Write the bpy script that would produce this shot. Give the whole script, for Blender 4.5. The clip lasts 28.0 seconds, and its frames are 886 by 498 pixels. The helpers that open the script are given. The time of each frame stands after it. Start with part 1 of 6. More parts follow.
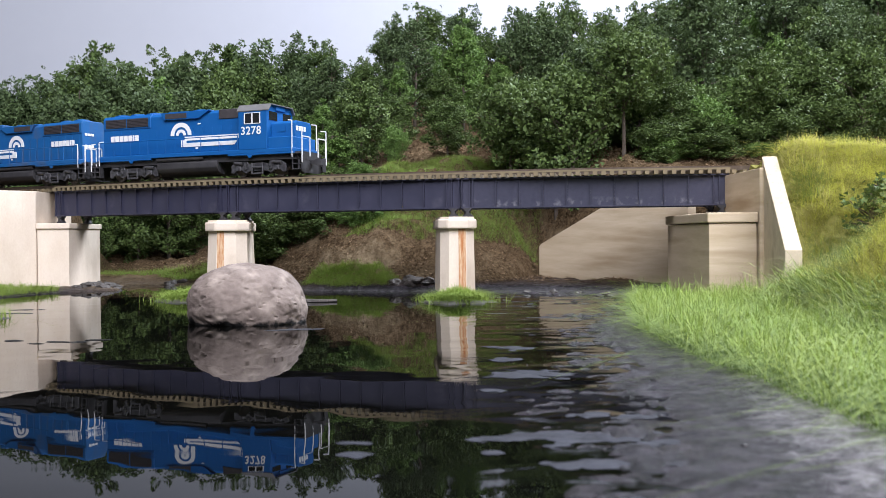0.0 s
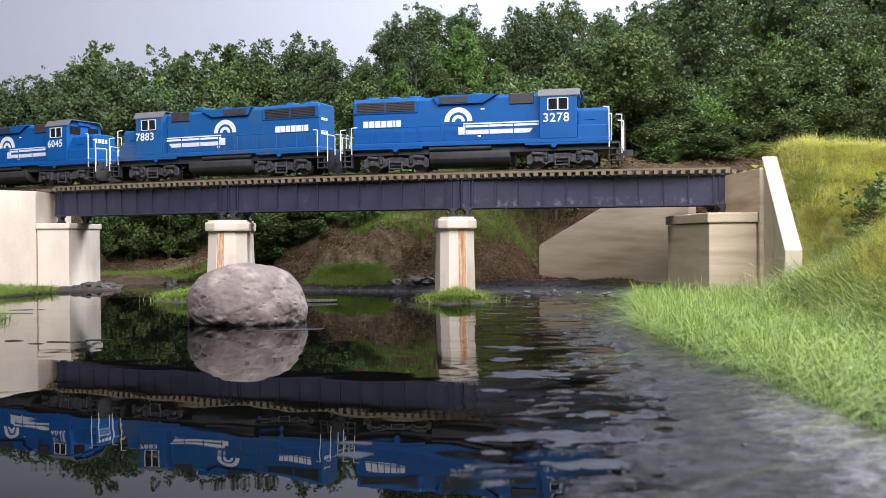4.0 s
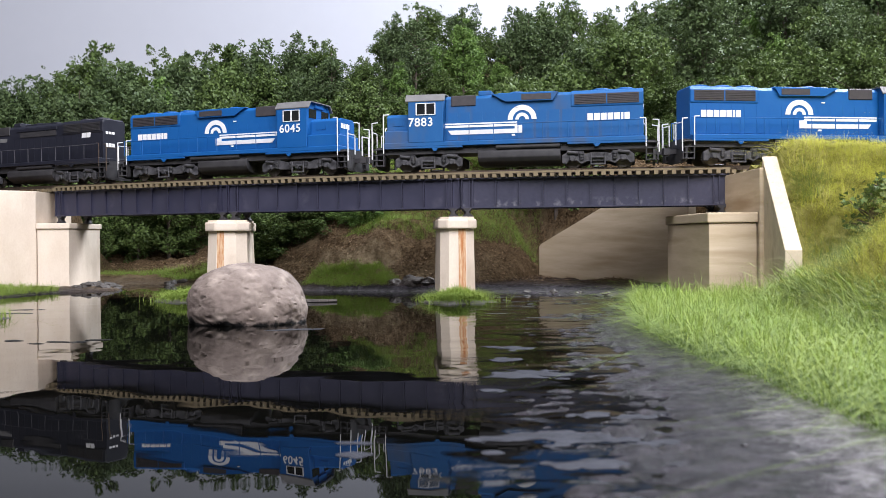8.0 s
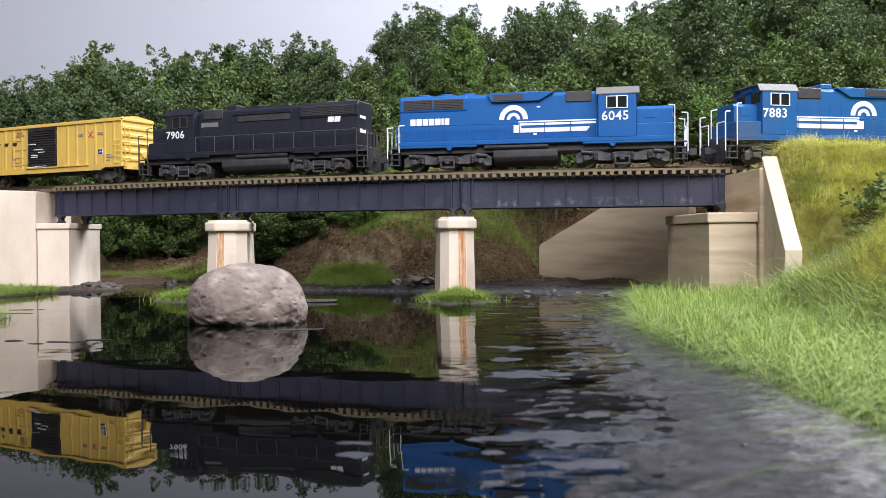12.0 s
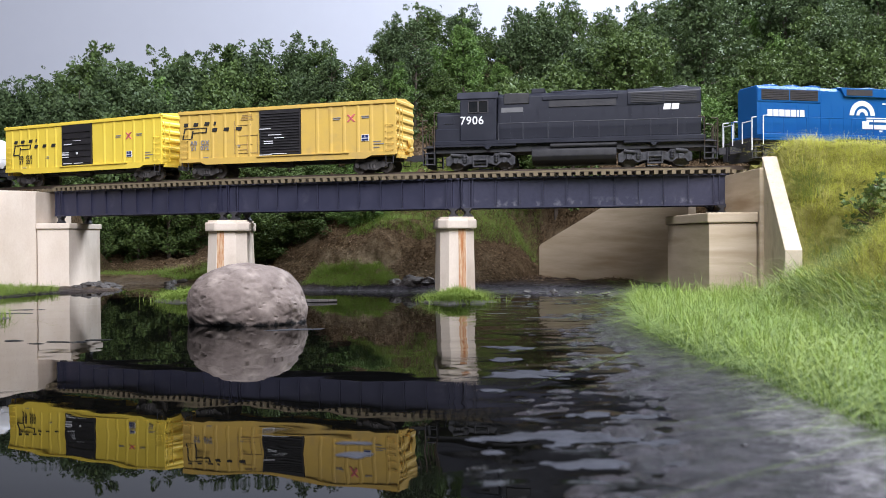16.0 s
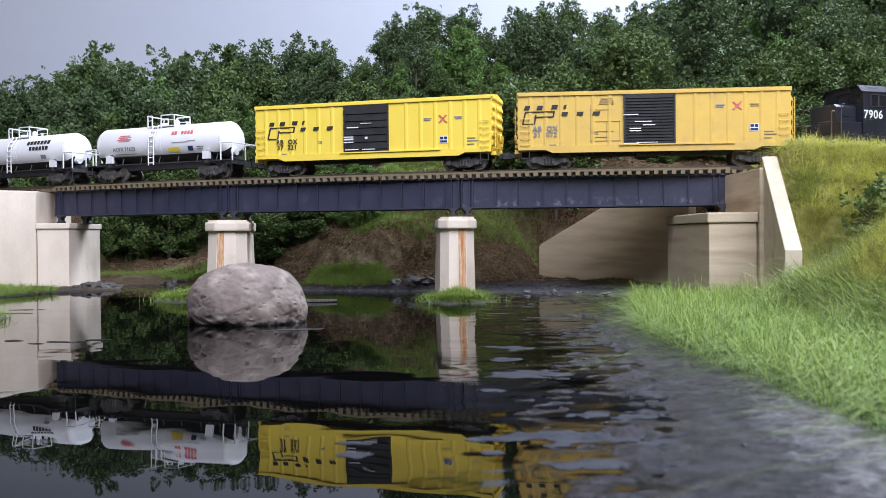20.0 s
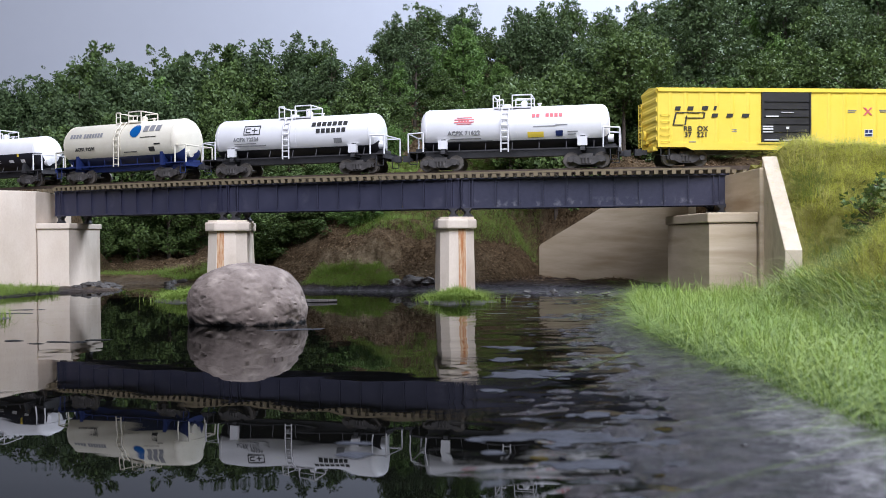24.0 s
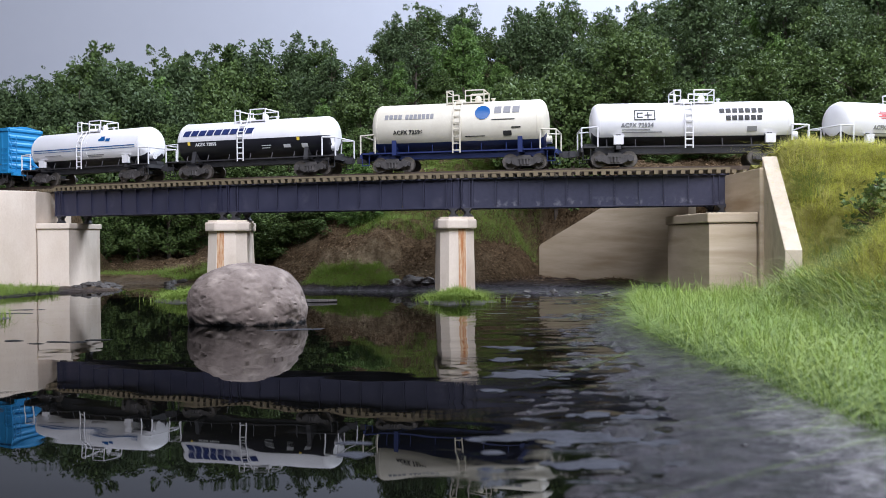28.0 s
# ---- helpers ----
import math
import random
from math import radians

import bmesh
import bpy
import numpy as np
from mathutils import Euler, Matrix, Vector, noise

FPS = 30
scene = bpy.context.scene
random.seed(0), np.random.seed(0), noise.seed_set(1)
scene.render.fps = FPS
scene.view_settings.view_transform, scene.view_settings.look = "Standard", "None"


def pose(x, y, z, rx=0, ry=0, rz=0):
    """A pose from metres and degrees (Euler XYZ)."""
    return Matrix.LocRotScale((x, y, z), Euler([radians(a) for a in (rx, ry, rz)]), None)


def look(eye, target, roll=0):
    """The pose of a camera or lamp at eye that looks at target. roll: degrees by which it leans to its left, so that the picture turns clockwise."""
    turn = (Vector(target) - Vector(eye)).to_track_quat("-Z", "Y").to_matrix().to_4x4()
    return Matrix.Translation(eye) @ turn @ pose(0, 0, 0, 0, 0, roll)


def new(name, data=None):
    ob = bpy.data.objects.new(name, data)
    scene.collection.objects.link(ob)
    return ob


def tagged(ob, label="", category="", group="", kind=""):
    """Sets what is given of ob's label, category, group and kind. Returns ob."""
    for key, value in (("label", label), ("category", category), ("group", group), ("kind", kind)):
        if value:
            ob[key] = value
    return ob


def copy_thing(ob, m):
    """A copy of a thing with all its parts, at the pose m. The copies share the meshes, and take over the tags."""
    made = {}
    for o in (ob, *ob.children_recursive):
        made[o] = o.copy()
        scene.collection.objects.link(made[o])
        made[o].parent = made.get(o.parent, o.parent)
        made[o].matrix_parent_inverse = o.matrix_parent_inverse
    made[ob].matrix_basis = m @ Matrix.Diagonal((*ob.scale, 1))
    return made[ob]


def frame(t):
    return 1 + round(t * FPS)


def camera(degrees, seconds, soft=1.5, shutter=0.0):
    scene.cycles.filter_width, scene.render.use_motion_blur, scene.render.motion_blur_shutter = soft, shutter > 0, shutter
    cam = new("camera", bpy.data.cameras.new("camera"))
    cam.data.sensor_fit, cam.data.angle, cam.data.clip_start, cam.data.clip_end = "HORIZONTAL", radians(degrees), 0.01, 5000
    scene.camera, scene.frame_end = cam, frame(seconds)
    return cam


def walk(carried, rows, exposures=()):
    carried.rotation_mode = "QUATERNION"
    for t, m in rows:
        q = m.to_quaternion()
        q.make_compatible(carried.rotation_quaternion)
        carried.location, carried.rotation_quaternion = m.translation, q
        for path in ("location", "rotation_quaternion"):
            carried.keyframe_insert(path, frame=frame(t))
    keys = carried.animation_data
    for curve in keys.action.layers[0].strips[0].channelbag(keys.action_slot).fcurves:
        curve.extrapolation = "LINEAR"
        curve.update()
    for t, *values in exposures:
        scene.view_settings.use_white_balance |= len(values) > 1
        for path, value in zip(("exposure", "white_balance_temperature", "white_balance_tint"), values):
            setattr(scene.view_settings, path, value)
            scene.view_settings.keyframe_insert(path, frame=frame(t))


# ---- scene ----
cam = camera(52.21, 28.0, soft=0.8)
# a small lens, focused on the bridge: the near shore is a little soft
cam.data.dof.use_dof = True
cam.data.dof.focus_distance = 0.64
cam.data.dof.aperture_fstop = cam.data.lens / 0.8
EYE = (0.0, 0.0, 0.0409)
CAM = look(EYE, (0.0, 1.0, 0.0409 - 0.013125), -0.435)
walk(cam, [(0.0, CAM), (28.0, CAM)], exposures=[(0.0, -0.16, 6150, 13), (3.0, -0.16, 6150, 13), (7.0, -0.16, 6350, 13), (12.0, -0.20, 6350, 13), (16.0, -0.30, 6050, 13), (18.0, -0.37, 5850, 13), (20.0, -0.46, 5750, 13), (24.0, -0.56, 5800, 13), (28.0, -0.58, 5850, 13)])

# ---- light: a layout room with one long lamp over the front edge and a ceiling lamp ----
world = bpy.data.worlds.new("room_air")
scene.world = world
world.use_nodes = True
world.node_tree.nodes["Background"].inputs[0].default_value = (0.80, 0.86, 1.0, 1)
world.node_tree.nodes["Background"].inputs[1].default_value = 0.25


def area_lamp(name, eye, target, sx, sy, watts, colour):
    data = bpy.data.lights.new(name, "AREA")
    data.shape, data.size, data.size_y, data.energy, data.color = "RECTANGLE", sx, sy, watts, colour
    ob = new(name, data)
    ob.matrix_world = look(eye, target)
    return ob


area_lamp("lamp_front", (0.22, -0.40, 1.22), (0.02, 0.70, 0.05), 2.0, 1.0, 80.0, (0.985, 0.97, 1.0))
area_lamp("lamp_ceiling", (1.35, 1.45, 1.9), (0.95, 1.7, 0.3), 1.2, 0.5, 138.0, (0.90, 0.95, 1.0))

# ---- materials ----
MM = 0.001
S = 1 / 87.1          # the train is a model at 1:87


def nodes_of(name):
    m = bpy.data.materials.new(name)
    m.use_nodes = True
    return m, m.node_tree.nodes, m.node_tree.links, m.node_tree.nodes["Principled BSDF"]


def surface(name, base, other, rough=0.7, scale=150.0, fine=900.0, bump=0.3, metal=0.0, spread=0.5, streak=1.0,
            dirt=None, dirt_at=0.62, space="Object", island=False, rough_var=0.15, depth=0.0004, wet=None, gloss=0.5, band=None):
    """Two tones mixed by coarse noise, fine grain in bump and tone, and optional dirt patches."""
    m, n, l, b = nodes_of(name)
    b.inputs["Specular IOR Level"].default_value = gloss
    tc = n.new("ShaderNodeTexCoord")
    mp = n.new("ShaderNodeMapping")
    mp.inputs["Scale"].default_value = (1, 1, streak)
    l.new(tc.outputs[space], mp.inputs[0])
    a = n.new("ShaderNodeTexNoise")
    a.inputs["Scale"].default_value, a.inputs["Detail"].default_value, a.inputs["Roughness"].default_value = scale, 5, 0.62
    f = n.new("ShaderNodeTexNoise")
    f.inputs["Scale"].default_value, f.inputs["Detail"].default_value = fine, 3
    l.new(mp.outputs[0], a.inputs[0]), l.new(mp.outputs[0], f.inputs[0])
    r = n.new("ShaderNodeMapRange")
    r.inputs[1].default_value, r.inputs[2].default_value = 0.5 - spread / 2, 0.5 + spread / 2
    add = n.new("ShaderNodeMath")
    add.operation = "MULTIPLY_ADD"
    add.inputs[1].default_value = 0.35
    l.new(f.outputs[0], add.inputs[0]), l.new(a.outputs[0], add.inputs[2])
    off = n.new("ShaderNodeMath")
    off.operation = "SUBTRACT"
    off.inputs[1].default_value = 0.175
    l.new(add.outputs[0], off.inputs[0]), l.new(off.outputs[0], r.inputs[0])
    mix = n.new("ShaderNodeMix")
    mix.data_type = "RGBA"
    mix.inputs[6].default_value, mix.inputs[7].default_value = (*base, 1), (*other, 1)
    fac = r.outputs[0]
    if island:
        info = n.new("ShaderNodeNewGeometry") if island == "island" else n.new("ShaderNodeObjectInfo")
        av = n.new("ShaderNodeMath")
        av.operation = "ADD"
        hf = n.new("ShaderNodeMath")
        hf.operation = "MULTIPLY"
        hf.inputs[1].default_value = 0.5
        l.new(r.outputs[0], av.inputs[0]), l.new(info.outputs["Random Per Island" if island == "island" else "Random"], av.inputs[1])
        l.new(av.outputs[0], hf.inputs[0])
        fac = hf.outputs[0]
    l.new(fac, mix.inputs[0])
    col = mix.outputs[2]
    if dirt:
        d = n.new("ShaderNodeTexNoise")
        d.inputs["Scale"].default_value, d.inputs["Detail"].default_value = scale * 0.6, 6
        l.new(mp.outputs[0], d.inputs[0])
        dr = n.new("ShaderNodeMapRange")
        dr.inputs[1].default_value, dr.inputs[2].default_value, dr.inputs[4].default_value = dirt_at - 0.1, dirt_at + 0.12, 0.85
        l.new(d.outputs[0], dr.inputs[0])
        mask = dr.outputs[0]
        if band:
            # splashes reach up to a height only
            bx = n.new("ShaderNodeSeparateXYZ")
            l.new(tc.outputs["Object"], bx.inputs[0])
            br = n.new("ShaderNodeMapRange")
            br.inputs[1].default_value, br.inputs[2].default_value = band
            l.new(bx.outputs[2], br.inputs[0])
            bm_ = n.new("ShaderNodeMath")
            bm_.operation = "MULTIPLY"
            l.new(mask, bm_.inputs[0]), l.new(br.outputs[0], bm_.inputs[1])
            mask = bm_.outputs[0]
        mx = n.new("ShaderNodeMix")
        mx.data_type = "RGBA"
        mx.inputs[7].default_value = (*dirt, 1)
        l.new(mask, mx.inputs[0]), l.new(col, mx.inputs[6])
        col = mx.outputs[2]
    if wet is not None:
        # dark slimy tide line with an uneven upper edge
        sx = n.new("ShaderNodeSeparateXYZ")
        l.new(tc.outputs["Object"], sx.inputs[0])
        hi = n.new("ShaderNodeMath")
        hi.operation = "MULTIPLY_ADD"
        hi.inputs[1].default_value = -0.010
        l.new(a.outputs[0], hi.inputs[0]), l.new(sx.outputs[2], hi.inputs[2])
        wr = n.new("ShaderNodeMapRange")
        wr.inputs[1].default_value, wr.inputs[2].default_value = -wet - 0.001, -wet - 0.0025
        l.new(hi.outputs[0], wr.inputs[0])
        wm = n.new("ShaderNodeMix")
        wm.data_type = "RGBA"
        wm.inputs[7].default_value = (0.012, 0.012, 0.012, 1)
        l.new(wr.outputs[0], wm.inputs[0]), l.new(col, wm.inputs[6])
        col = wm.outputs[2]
    l.new(col, b.inputs["Base Color"])
    rr = n.new("ShaderNodeMapRange")
    rr.inputs[3].default_value, rr.inputs[4].default_value = rough - rough_var, min(1.0, rough + rough_var)
    l.new(a.outputs[0], rr.inputs[0]), l.new(rr.outputs[0], b.inputs["Roughness"])
    b.inputs["Metallic"].default_value = metal
    if bump:
        bp = n.new("ShaderNodeBump")
        bp.inputs["Strength"].default_value, bp.inputs["Distance"].default_value = bump, depth
        l.new(add.outputs[0], bp.inputs["Height"]), l.new(bp.outputs[0], b.inputs["Normal"])
    return m


CONCRETE = surface("concrete", (0.76, 0.665, 0.56), (0.61, 0.505, 0.40), 0.85, 45, 900, 0.7, dirt=(0.43, 0.34, 0.25), dirt_at=0.64, streak=0.6, spread=0.6, depth=0.0006)
CONCRETE_WORN = surface("worn_concrete", (0.63, 0.54, 0.42), (0.46, 0.385, 0.285), 0.85, 90, 900, 0.4, dirt=(0.33, 0.26, 0.18), dirt_at=0.62, spread=0.5)
CONCRETE_TAN = surface("weathered_concrete", (0.60, 0.50, 0.365), (0.46, 0.365, 0.245), 0.85, 16, 900, 0.4, dirt=(0.30, 0.21, 0.115), dirt_at=0.61, streak=8.0, spread=0.42)
GIRDER = surface("girder_paint", (0.020, 0.021, 0.043), (0.034, 0.034, 0.062), 0.55, 90, 1500, 0.2, dirt=(0.10, 0.095, 0.12), dirt_at=0.73)
GIRDER_LIMED = surface("limed_girder_paint", (0.020, 0.021, 0.043), (0.034, 0.034, 0.062), 0.55, 420, 1500, 0.2, dirt=(0.17, 0.168, 0.19), dirt_at=0.63, band=(0.0680, 0.0630))
TIMBER = surface("tie_timber", (0.135, 0.105, 0.06), (0.225, 0.18, 0.108), 0.85, 300, 1800, 0.4, island="object")
RAIL = surface("rail_steel", (0.075, 0.052, 0.036), (0.13, 0.10, 0.08), 0.5, 200, 1500, 0.2, metal=0.5)
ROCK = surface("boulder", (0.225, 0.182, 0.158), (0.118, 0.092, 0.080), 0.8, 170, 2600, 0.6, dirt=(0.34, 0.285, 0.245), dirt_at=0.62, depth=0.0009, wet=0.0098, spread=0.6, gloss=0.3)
BLUE = surface("blue_paint", (0.004, 0.079, 0.275), (0.007, 0.094, 0.305), 0.50, 60, 900, 0.05, gloss=0.32)
BLUE_WORN = surface("weathered_blue_paint", (0.006, 0.082, 0.255), (0.012, 0.098, 0.280), 0.58, 90, 900, 0.08, dirt=(0.055, 0.085, 0.150), dirt_at=0.60, streak=0.4, gloss=0.3)
BLACKP = surface("black_paint", (0.0105, 0.0115, 0.019), (0.019, 0.0205, 0.032), 0.42, 60, 900, 0.05)
RAILGREY = surface("dark_grey_rail", (0.045, 0.046, 0.055), (0.07, 0.07, 0.08), 0.5, 200, 900, 0.0)
FADED = surface("faded_rust", (0.36, 0.235, 0.085), (0.42, 0.28, 0.10), 0.7, 200, 900, 0.0)
WHITE = surface("white_lettering", (0.80, 0.80, 0.80), (0.70, 0.70, 0.71), 0.5, 200, 1500, 0.05)
UNDER = surface("grimy_black", (0.017, 0.017, 0.020), (0.045, 0.043, 0.046), 0.6, 200, 1500, 0.4)
FRTRUCK = surface("rusty_truck", (0.030, 0.027, 0.026), (0.095, 0.086, 0.082), 0.6, 220, 1500, 0.4)
TRUCKM = surface("truck_grey", (0.018, 0.018, 0.021), (0.088, 0.087, 0.094), 0.45, 320, 1500, 0.4, spread=0.4)
GRILLE = surface("radiator_grille", (0.026, 0.024, 0.028), (0.052, 0.046, 0.050), 0.6, 300, 1500, 0.2)
CABROOF = surface("grey_roof", (0.12, 0.12, 0.125), (0.17, 0.17, 0.17), 0.6, 200, 1500, 0.1)
GLASSD = surface("dark_window", (0.012, 0.014, 0.016), (0.02, 0.02, 0.02), 0.12, 200, 900, 0.0, rough_var=0.05)
YELLOW = surface("bright_yellow", (0.82, 0.61, 0.06), (0.87, 0.66, 0.085), 0.5, 60, 900, 0.08)
OCHRE = surface("faded_yellow", (0.69, 0.46, 0.085), (0.60, 0.40, 0.095), 0.6, 70, 900, 0.1, dirt=(0.42, 0.29, 0.12), dirt_at=0.66)
DOORBLACK = surface("black_door", (0.012, 0.011, 0.012), (0.03, 0.028, 0.03), 0.5, 120, 900, 0.1)
INK = surface("black_lettering", (0.015, 0.014, 0.014), (0.03, 0.03, 0.03), 0.6, 200, 900, 0.0)
GREYINK = surface("grey_lettering", (0.20, 0.20, 0.21), (0.28, 0.28, 0.29), 0.6, 200, 900, 0.0)
TANKW = surface("white_tank", (0.80, 0.79, 0.80), (0.72, 0.71, 0.72), 0.4, 60, 900, 0.05)
TANKC = surface("cream_tank", (0.72, 0.68, 0.57), (0.62, 0.57, 0.46), 0.5, 60, 900, 0.05)
TANKB = surface("black_tank", (0.009, 0.009, 0.014), (0.017, 0.017, 0.024), 0.45, 60, 900, 0.05)
NAVY = surface("navy_paint", (0.012, 0.025, 0.11), (0.018, 0.03, 0.12), 0.45, 60, 900, 0.05)
BLUEBOX = surface("light_blue_paint", (0.02, 0.21, 0.46), (0.03, 0.24, 0.50), 0.5, 60, 900, 0.05)
RED = surface("red_lettering", (0.60, 0.10, 0.12), (0.66, 0.16, 0.17), 0.5, 200, 900, 0.0)
SKYBLUE = surface("blue_paint", (0.004, 0.079, 0.275), (0.007, 0.094, 0.305), 0.40, 60, 900, 0.05)
RUSTM = surface("rust_stain", (0.40, 0.145, 0.04), (0.62, 0.46, 0.30), 0.9, 800, 1500, 0.2, streak=0.10, spread=0.35)
WHEELM = surface("wheel_steel", (0.10, 0.09, 0.08), (0.18, 0.16, 0.14), 0.5, 300, 1500, 0.2, metal=0.5)
YRAIL = surface("rail_steel", (0.075, 0.052, 0.036), (0.13, 0.10, 0.08), 0.5, 200, 1500, 0.2, metal=0.5)
LITTER = surface("leaf_litter", (0.055, 0.032, 0.016), (0.30, 0.20, 0.11), 0.9, 25, 300, 0.0, island="island", spread=0.6)
LEAF = surface("leaf", (0.013, 0.028, 0.008), (0.135, 0.200, 0.052), 0.6, 25, 300, 0.0, island="island", space="Generated", spread=0.7, gloss=0.25)
LEAF2 = surface("leaf_light", (0.026, 0.060, 0.012), (0.175, 0.285, 0.064), 0.6, 25, 300, 0.0, island="island", space="Generated", spread=0.7, gloss=0.25)
LEAF3 = surface("leaf_grey", (0.015, 0.030, 0.012), (0.118, 0.172, 0.064), 0.6, 25, 300, 0.0, island="island", space="Generated", spread=0.7, gloss=0.25)
BARK = surface("bark", (0.055, 0.042, 0.034), (0.11, 0.085, 0.065), 0.9, 300, 1500, 0.5)
GRASS = surface("grass_bright", (0.066, 0.128, 0.016), (0.126, 0.180, 0.033), 0.6, 30, 400, 0.0, island="island", spread=0.6)
GRASSY = surface("grass_yellow", (0.42, 0.45, 0.055), (0.72, 0.70, 0.155), 0.6, 30, 400, 0.0, island="island", spread=0.6)
GRASSL = surface("grass_lime", (0.15, 0.26, 0.036), (0.32, 0.39, 0.080), 0.6, 30, 400, 0.0, island="island", spread=0.6)
GRASSO = surface("grass_olive", (0.13, 0.20, 0.045), (0.26, 0.33, 0.095), 0.6, 30, 400, 0.0, island="island", spread=0.6)
GRASST = surface("grass_tan", (0.40, 0.37, 0.13), (0.60, 0.54, 0.25), 0.6, 30, 400, 0.0, island="island", spread=0.6)
SKYM = surface("backdrop_paint", (0.60, 0.62, 0.69), (0.57, 0.59, 0.66), 0.95, 1.5, 30, 0.0)


def translucent(mat, share):
    """Thin fibres and leaves let part of the light through."""
    n, l = mat.node_tree.nodes, mat.node_tree.links
    b, out = n["Principled BSDF"], n["Material Output"]
    t, mix = n.new("ShaderNodeBsdfTranslucent"), n.new("ShaderNodeMixShader")
    mix.inputs[0].default_value = share
    l.new(b.inputs["Base Color"].links[0].from_socket, t.inputs["Color"])
    l.new(b.outputs[0], mix.inputs[1]), l.new(t.outputs[0], mix.inputs[2]), l.new(mix.outputs[0], out.inputs[0])


for fibre in (GRASS, GRASSY, GRASSL, GRASSO, GRASST):
    translucent(fibre, 0.28)
for fibre in (LEAF, LEAF2, LEAF3):
    translucent(fibre, 0.10)
# dark tone for the unseen room, chosen so that little light bounces back
WALLM = surface("unseen_room_dark", (0.055, 0.055, 0.060), (0.045, 0.045, 0.05), 0.9, 3, 60, 0.05)


# ---- mesh helpers ----
def box(bm, x0, x1, y0, y1, z0, z1):
    r = bmesh.ops.create_cube(bm, size=1)
    bmesh.ops.scale(bm, vec=(x1 - x0, y1 - y0, z1 - z0), verts=r["verts"])
    bmesh.ops.translate(bm, vec=((x0 + x1) / 2, (y0 + y1) / 2, (z0 + z1) / 2), verts=r["verts"])
    return r["verts"]


def rod(bm, p0, p1, r0, r1=None, n=8):
    p0, p1 = Vector(p0), Vector(p1)
    d = p1 - p0
    m = Matrix.Translation((p0 + p1) / 2) @ d.to_track_quat("Z", "Y").to_matrix().to_4x4()
    bmesh.ops.create_cone(bm, cap_ends=True, segments=n, radius1=r0, radius2=r0 if r1 is None else r1, depth=d.length, matrix=m)


def tube(bm, pts, r, n=5):
    """A round bar bent along points that lie in a plane across x."""
    rings = []
    for i, p in enumerate(pts):
        d = (Vector(pts[min(i + 1, len(pts) - 1)]) - Vector(pts[max(i - 1, 0)])).normalized()
        side = Vector((1, 0, 0))
        up = d.cross(side).normalized()
        rings.append([bm.verts.new(Vector(p) + (side * math.cos(6.2832 * k / n) + up * math.sin(6.2832 * k / n)) * r) for k in range(n)])
    for a, b in zip(rings, rings[1:]):
        for k in range(n):
            bm.faces.new((a[k], a[(k + 1) % n], b[(k + 1) % n], b[k]))
    bm.faces.new(rings[0]), bm.faces.new(rings[-1])


def prism(bm, poly, lo, hi, axis="y"):
    """A polygon of (a, b) pushed along an axis: y takes (x, z), x takes (y, z), z takes (x, y)."""
    def put(a, b, c):
        return {"y": (a, c, b), "x": (c, a, b), "z": (a, b, c)}[axis]
    u = [bm.verts.new(put(a, b, lo)) for a, b in poly]
    v = [bm.verts.new(put(a, b, hi)) for a, b in poly]
    faces = [bm.faces.new(u), bm.faces.new(v)]
    for i in range(len(poly)):
        j = (i + 1) % len(poly)
        faces.append(bm.faces.new((u[i], u[j], v[j], v[i])))
    bmesh.ops.recalc_face_normals(bm, faces=faces)


def bevel(bm, w, seg=2, sharp=30):
    es = [e for e in bm.edges if len(e.link_faces) == 2 and e.calc_face_angle(0) > radians(sharp)]
    bmesh.ops.bevel(bm, geom=es, offset=w, segments=seg, affect="EDGES", profile=0.6)


def mesh_of(name, bm, material, scale=1.0, smooth=False):
    me = bpy.data.meshes.new(name)
    if scale != 1.0:
        bmesh.ops.scale(bm, vec=(scale,) * 3, verts=bm.verts[:])
    bmesh.ops.recalc_face_normals(bm, faces=bm.faces[:])
    bm.to_mesh(me)
    bm.free()
    me.materials.append(material)
    if smooth:
        me.polygons.foreach_set("use_smooth", [True] * len(me.polygons))
        me.set_sharp_from_angle(angle=radians(35))
    return me


def part(name, bm, material, parent=None, label="", scale=1.0, at=None, smooth=False):
    ob = new(name, bm if isinstance(bm, bpy.types.Mesh) else mesh_of(name, bm, material, scale, smooth))
    ob.parent = parent
    if at is not None:
        ob.matrix_basis = at
    if label:
        ob["label"] = label
    return ob


def sheet(name, verts, faces, material):
    me = bpy.data.meshes.new(name)
    me.from_pydata(verts, [], faces)
    me.materials.append(material)
    me.update()
    return me


# ---- the track's line: a curve of radius 1.374 m that tightens to 0.42 m past the bridge, between two straights ----
A0, CURV, D0 = -0.2519, 0.7277, 0.6396
S_LO, S_HI = -0.32, 0.13
CURV2, S_END = 2.386, 0.38
RAIL_Z = 0.0868


def track(s, off=0.0, bends=True):
    """Place and heading of the track at s metres along, off metres behind its middle."""
    c = min(max(s, S_LO), S_HI)
    th = A0 + CURV * c
    x = (math.sin(th) - math.sin(A0)) / CURV
    y = D0 - (math.cos(th) - math.cos(A0)) / CURV
    if s > S_HI and bends:
        c = min(s, S_END)
        t2 = th + CURV2 * (c - S_HI)
        x += (math.sin(t2) - math.sin(th)) / CURV2
        y -= (math.cos(t2) - math.cos(th)) / CURV2
        th = t2
    x += math.cos(th) * (s - c) - math.sin(th) * off
    y += math.sin(th) * (s - c) + math.cos(th) * off
    return x, y, th


def track_pose(s, off=0.0, z=0.0):
    x, y, th = track(s, off)
    return Matrix.Translation((x, y, z)) @ Matrix.Rotation(th, 4, "Z")


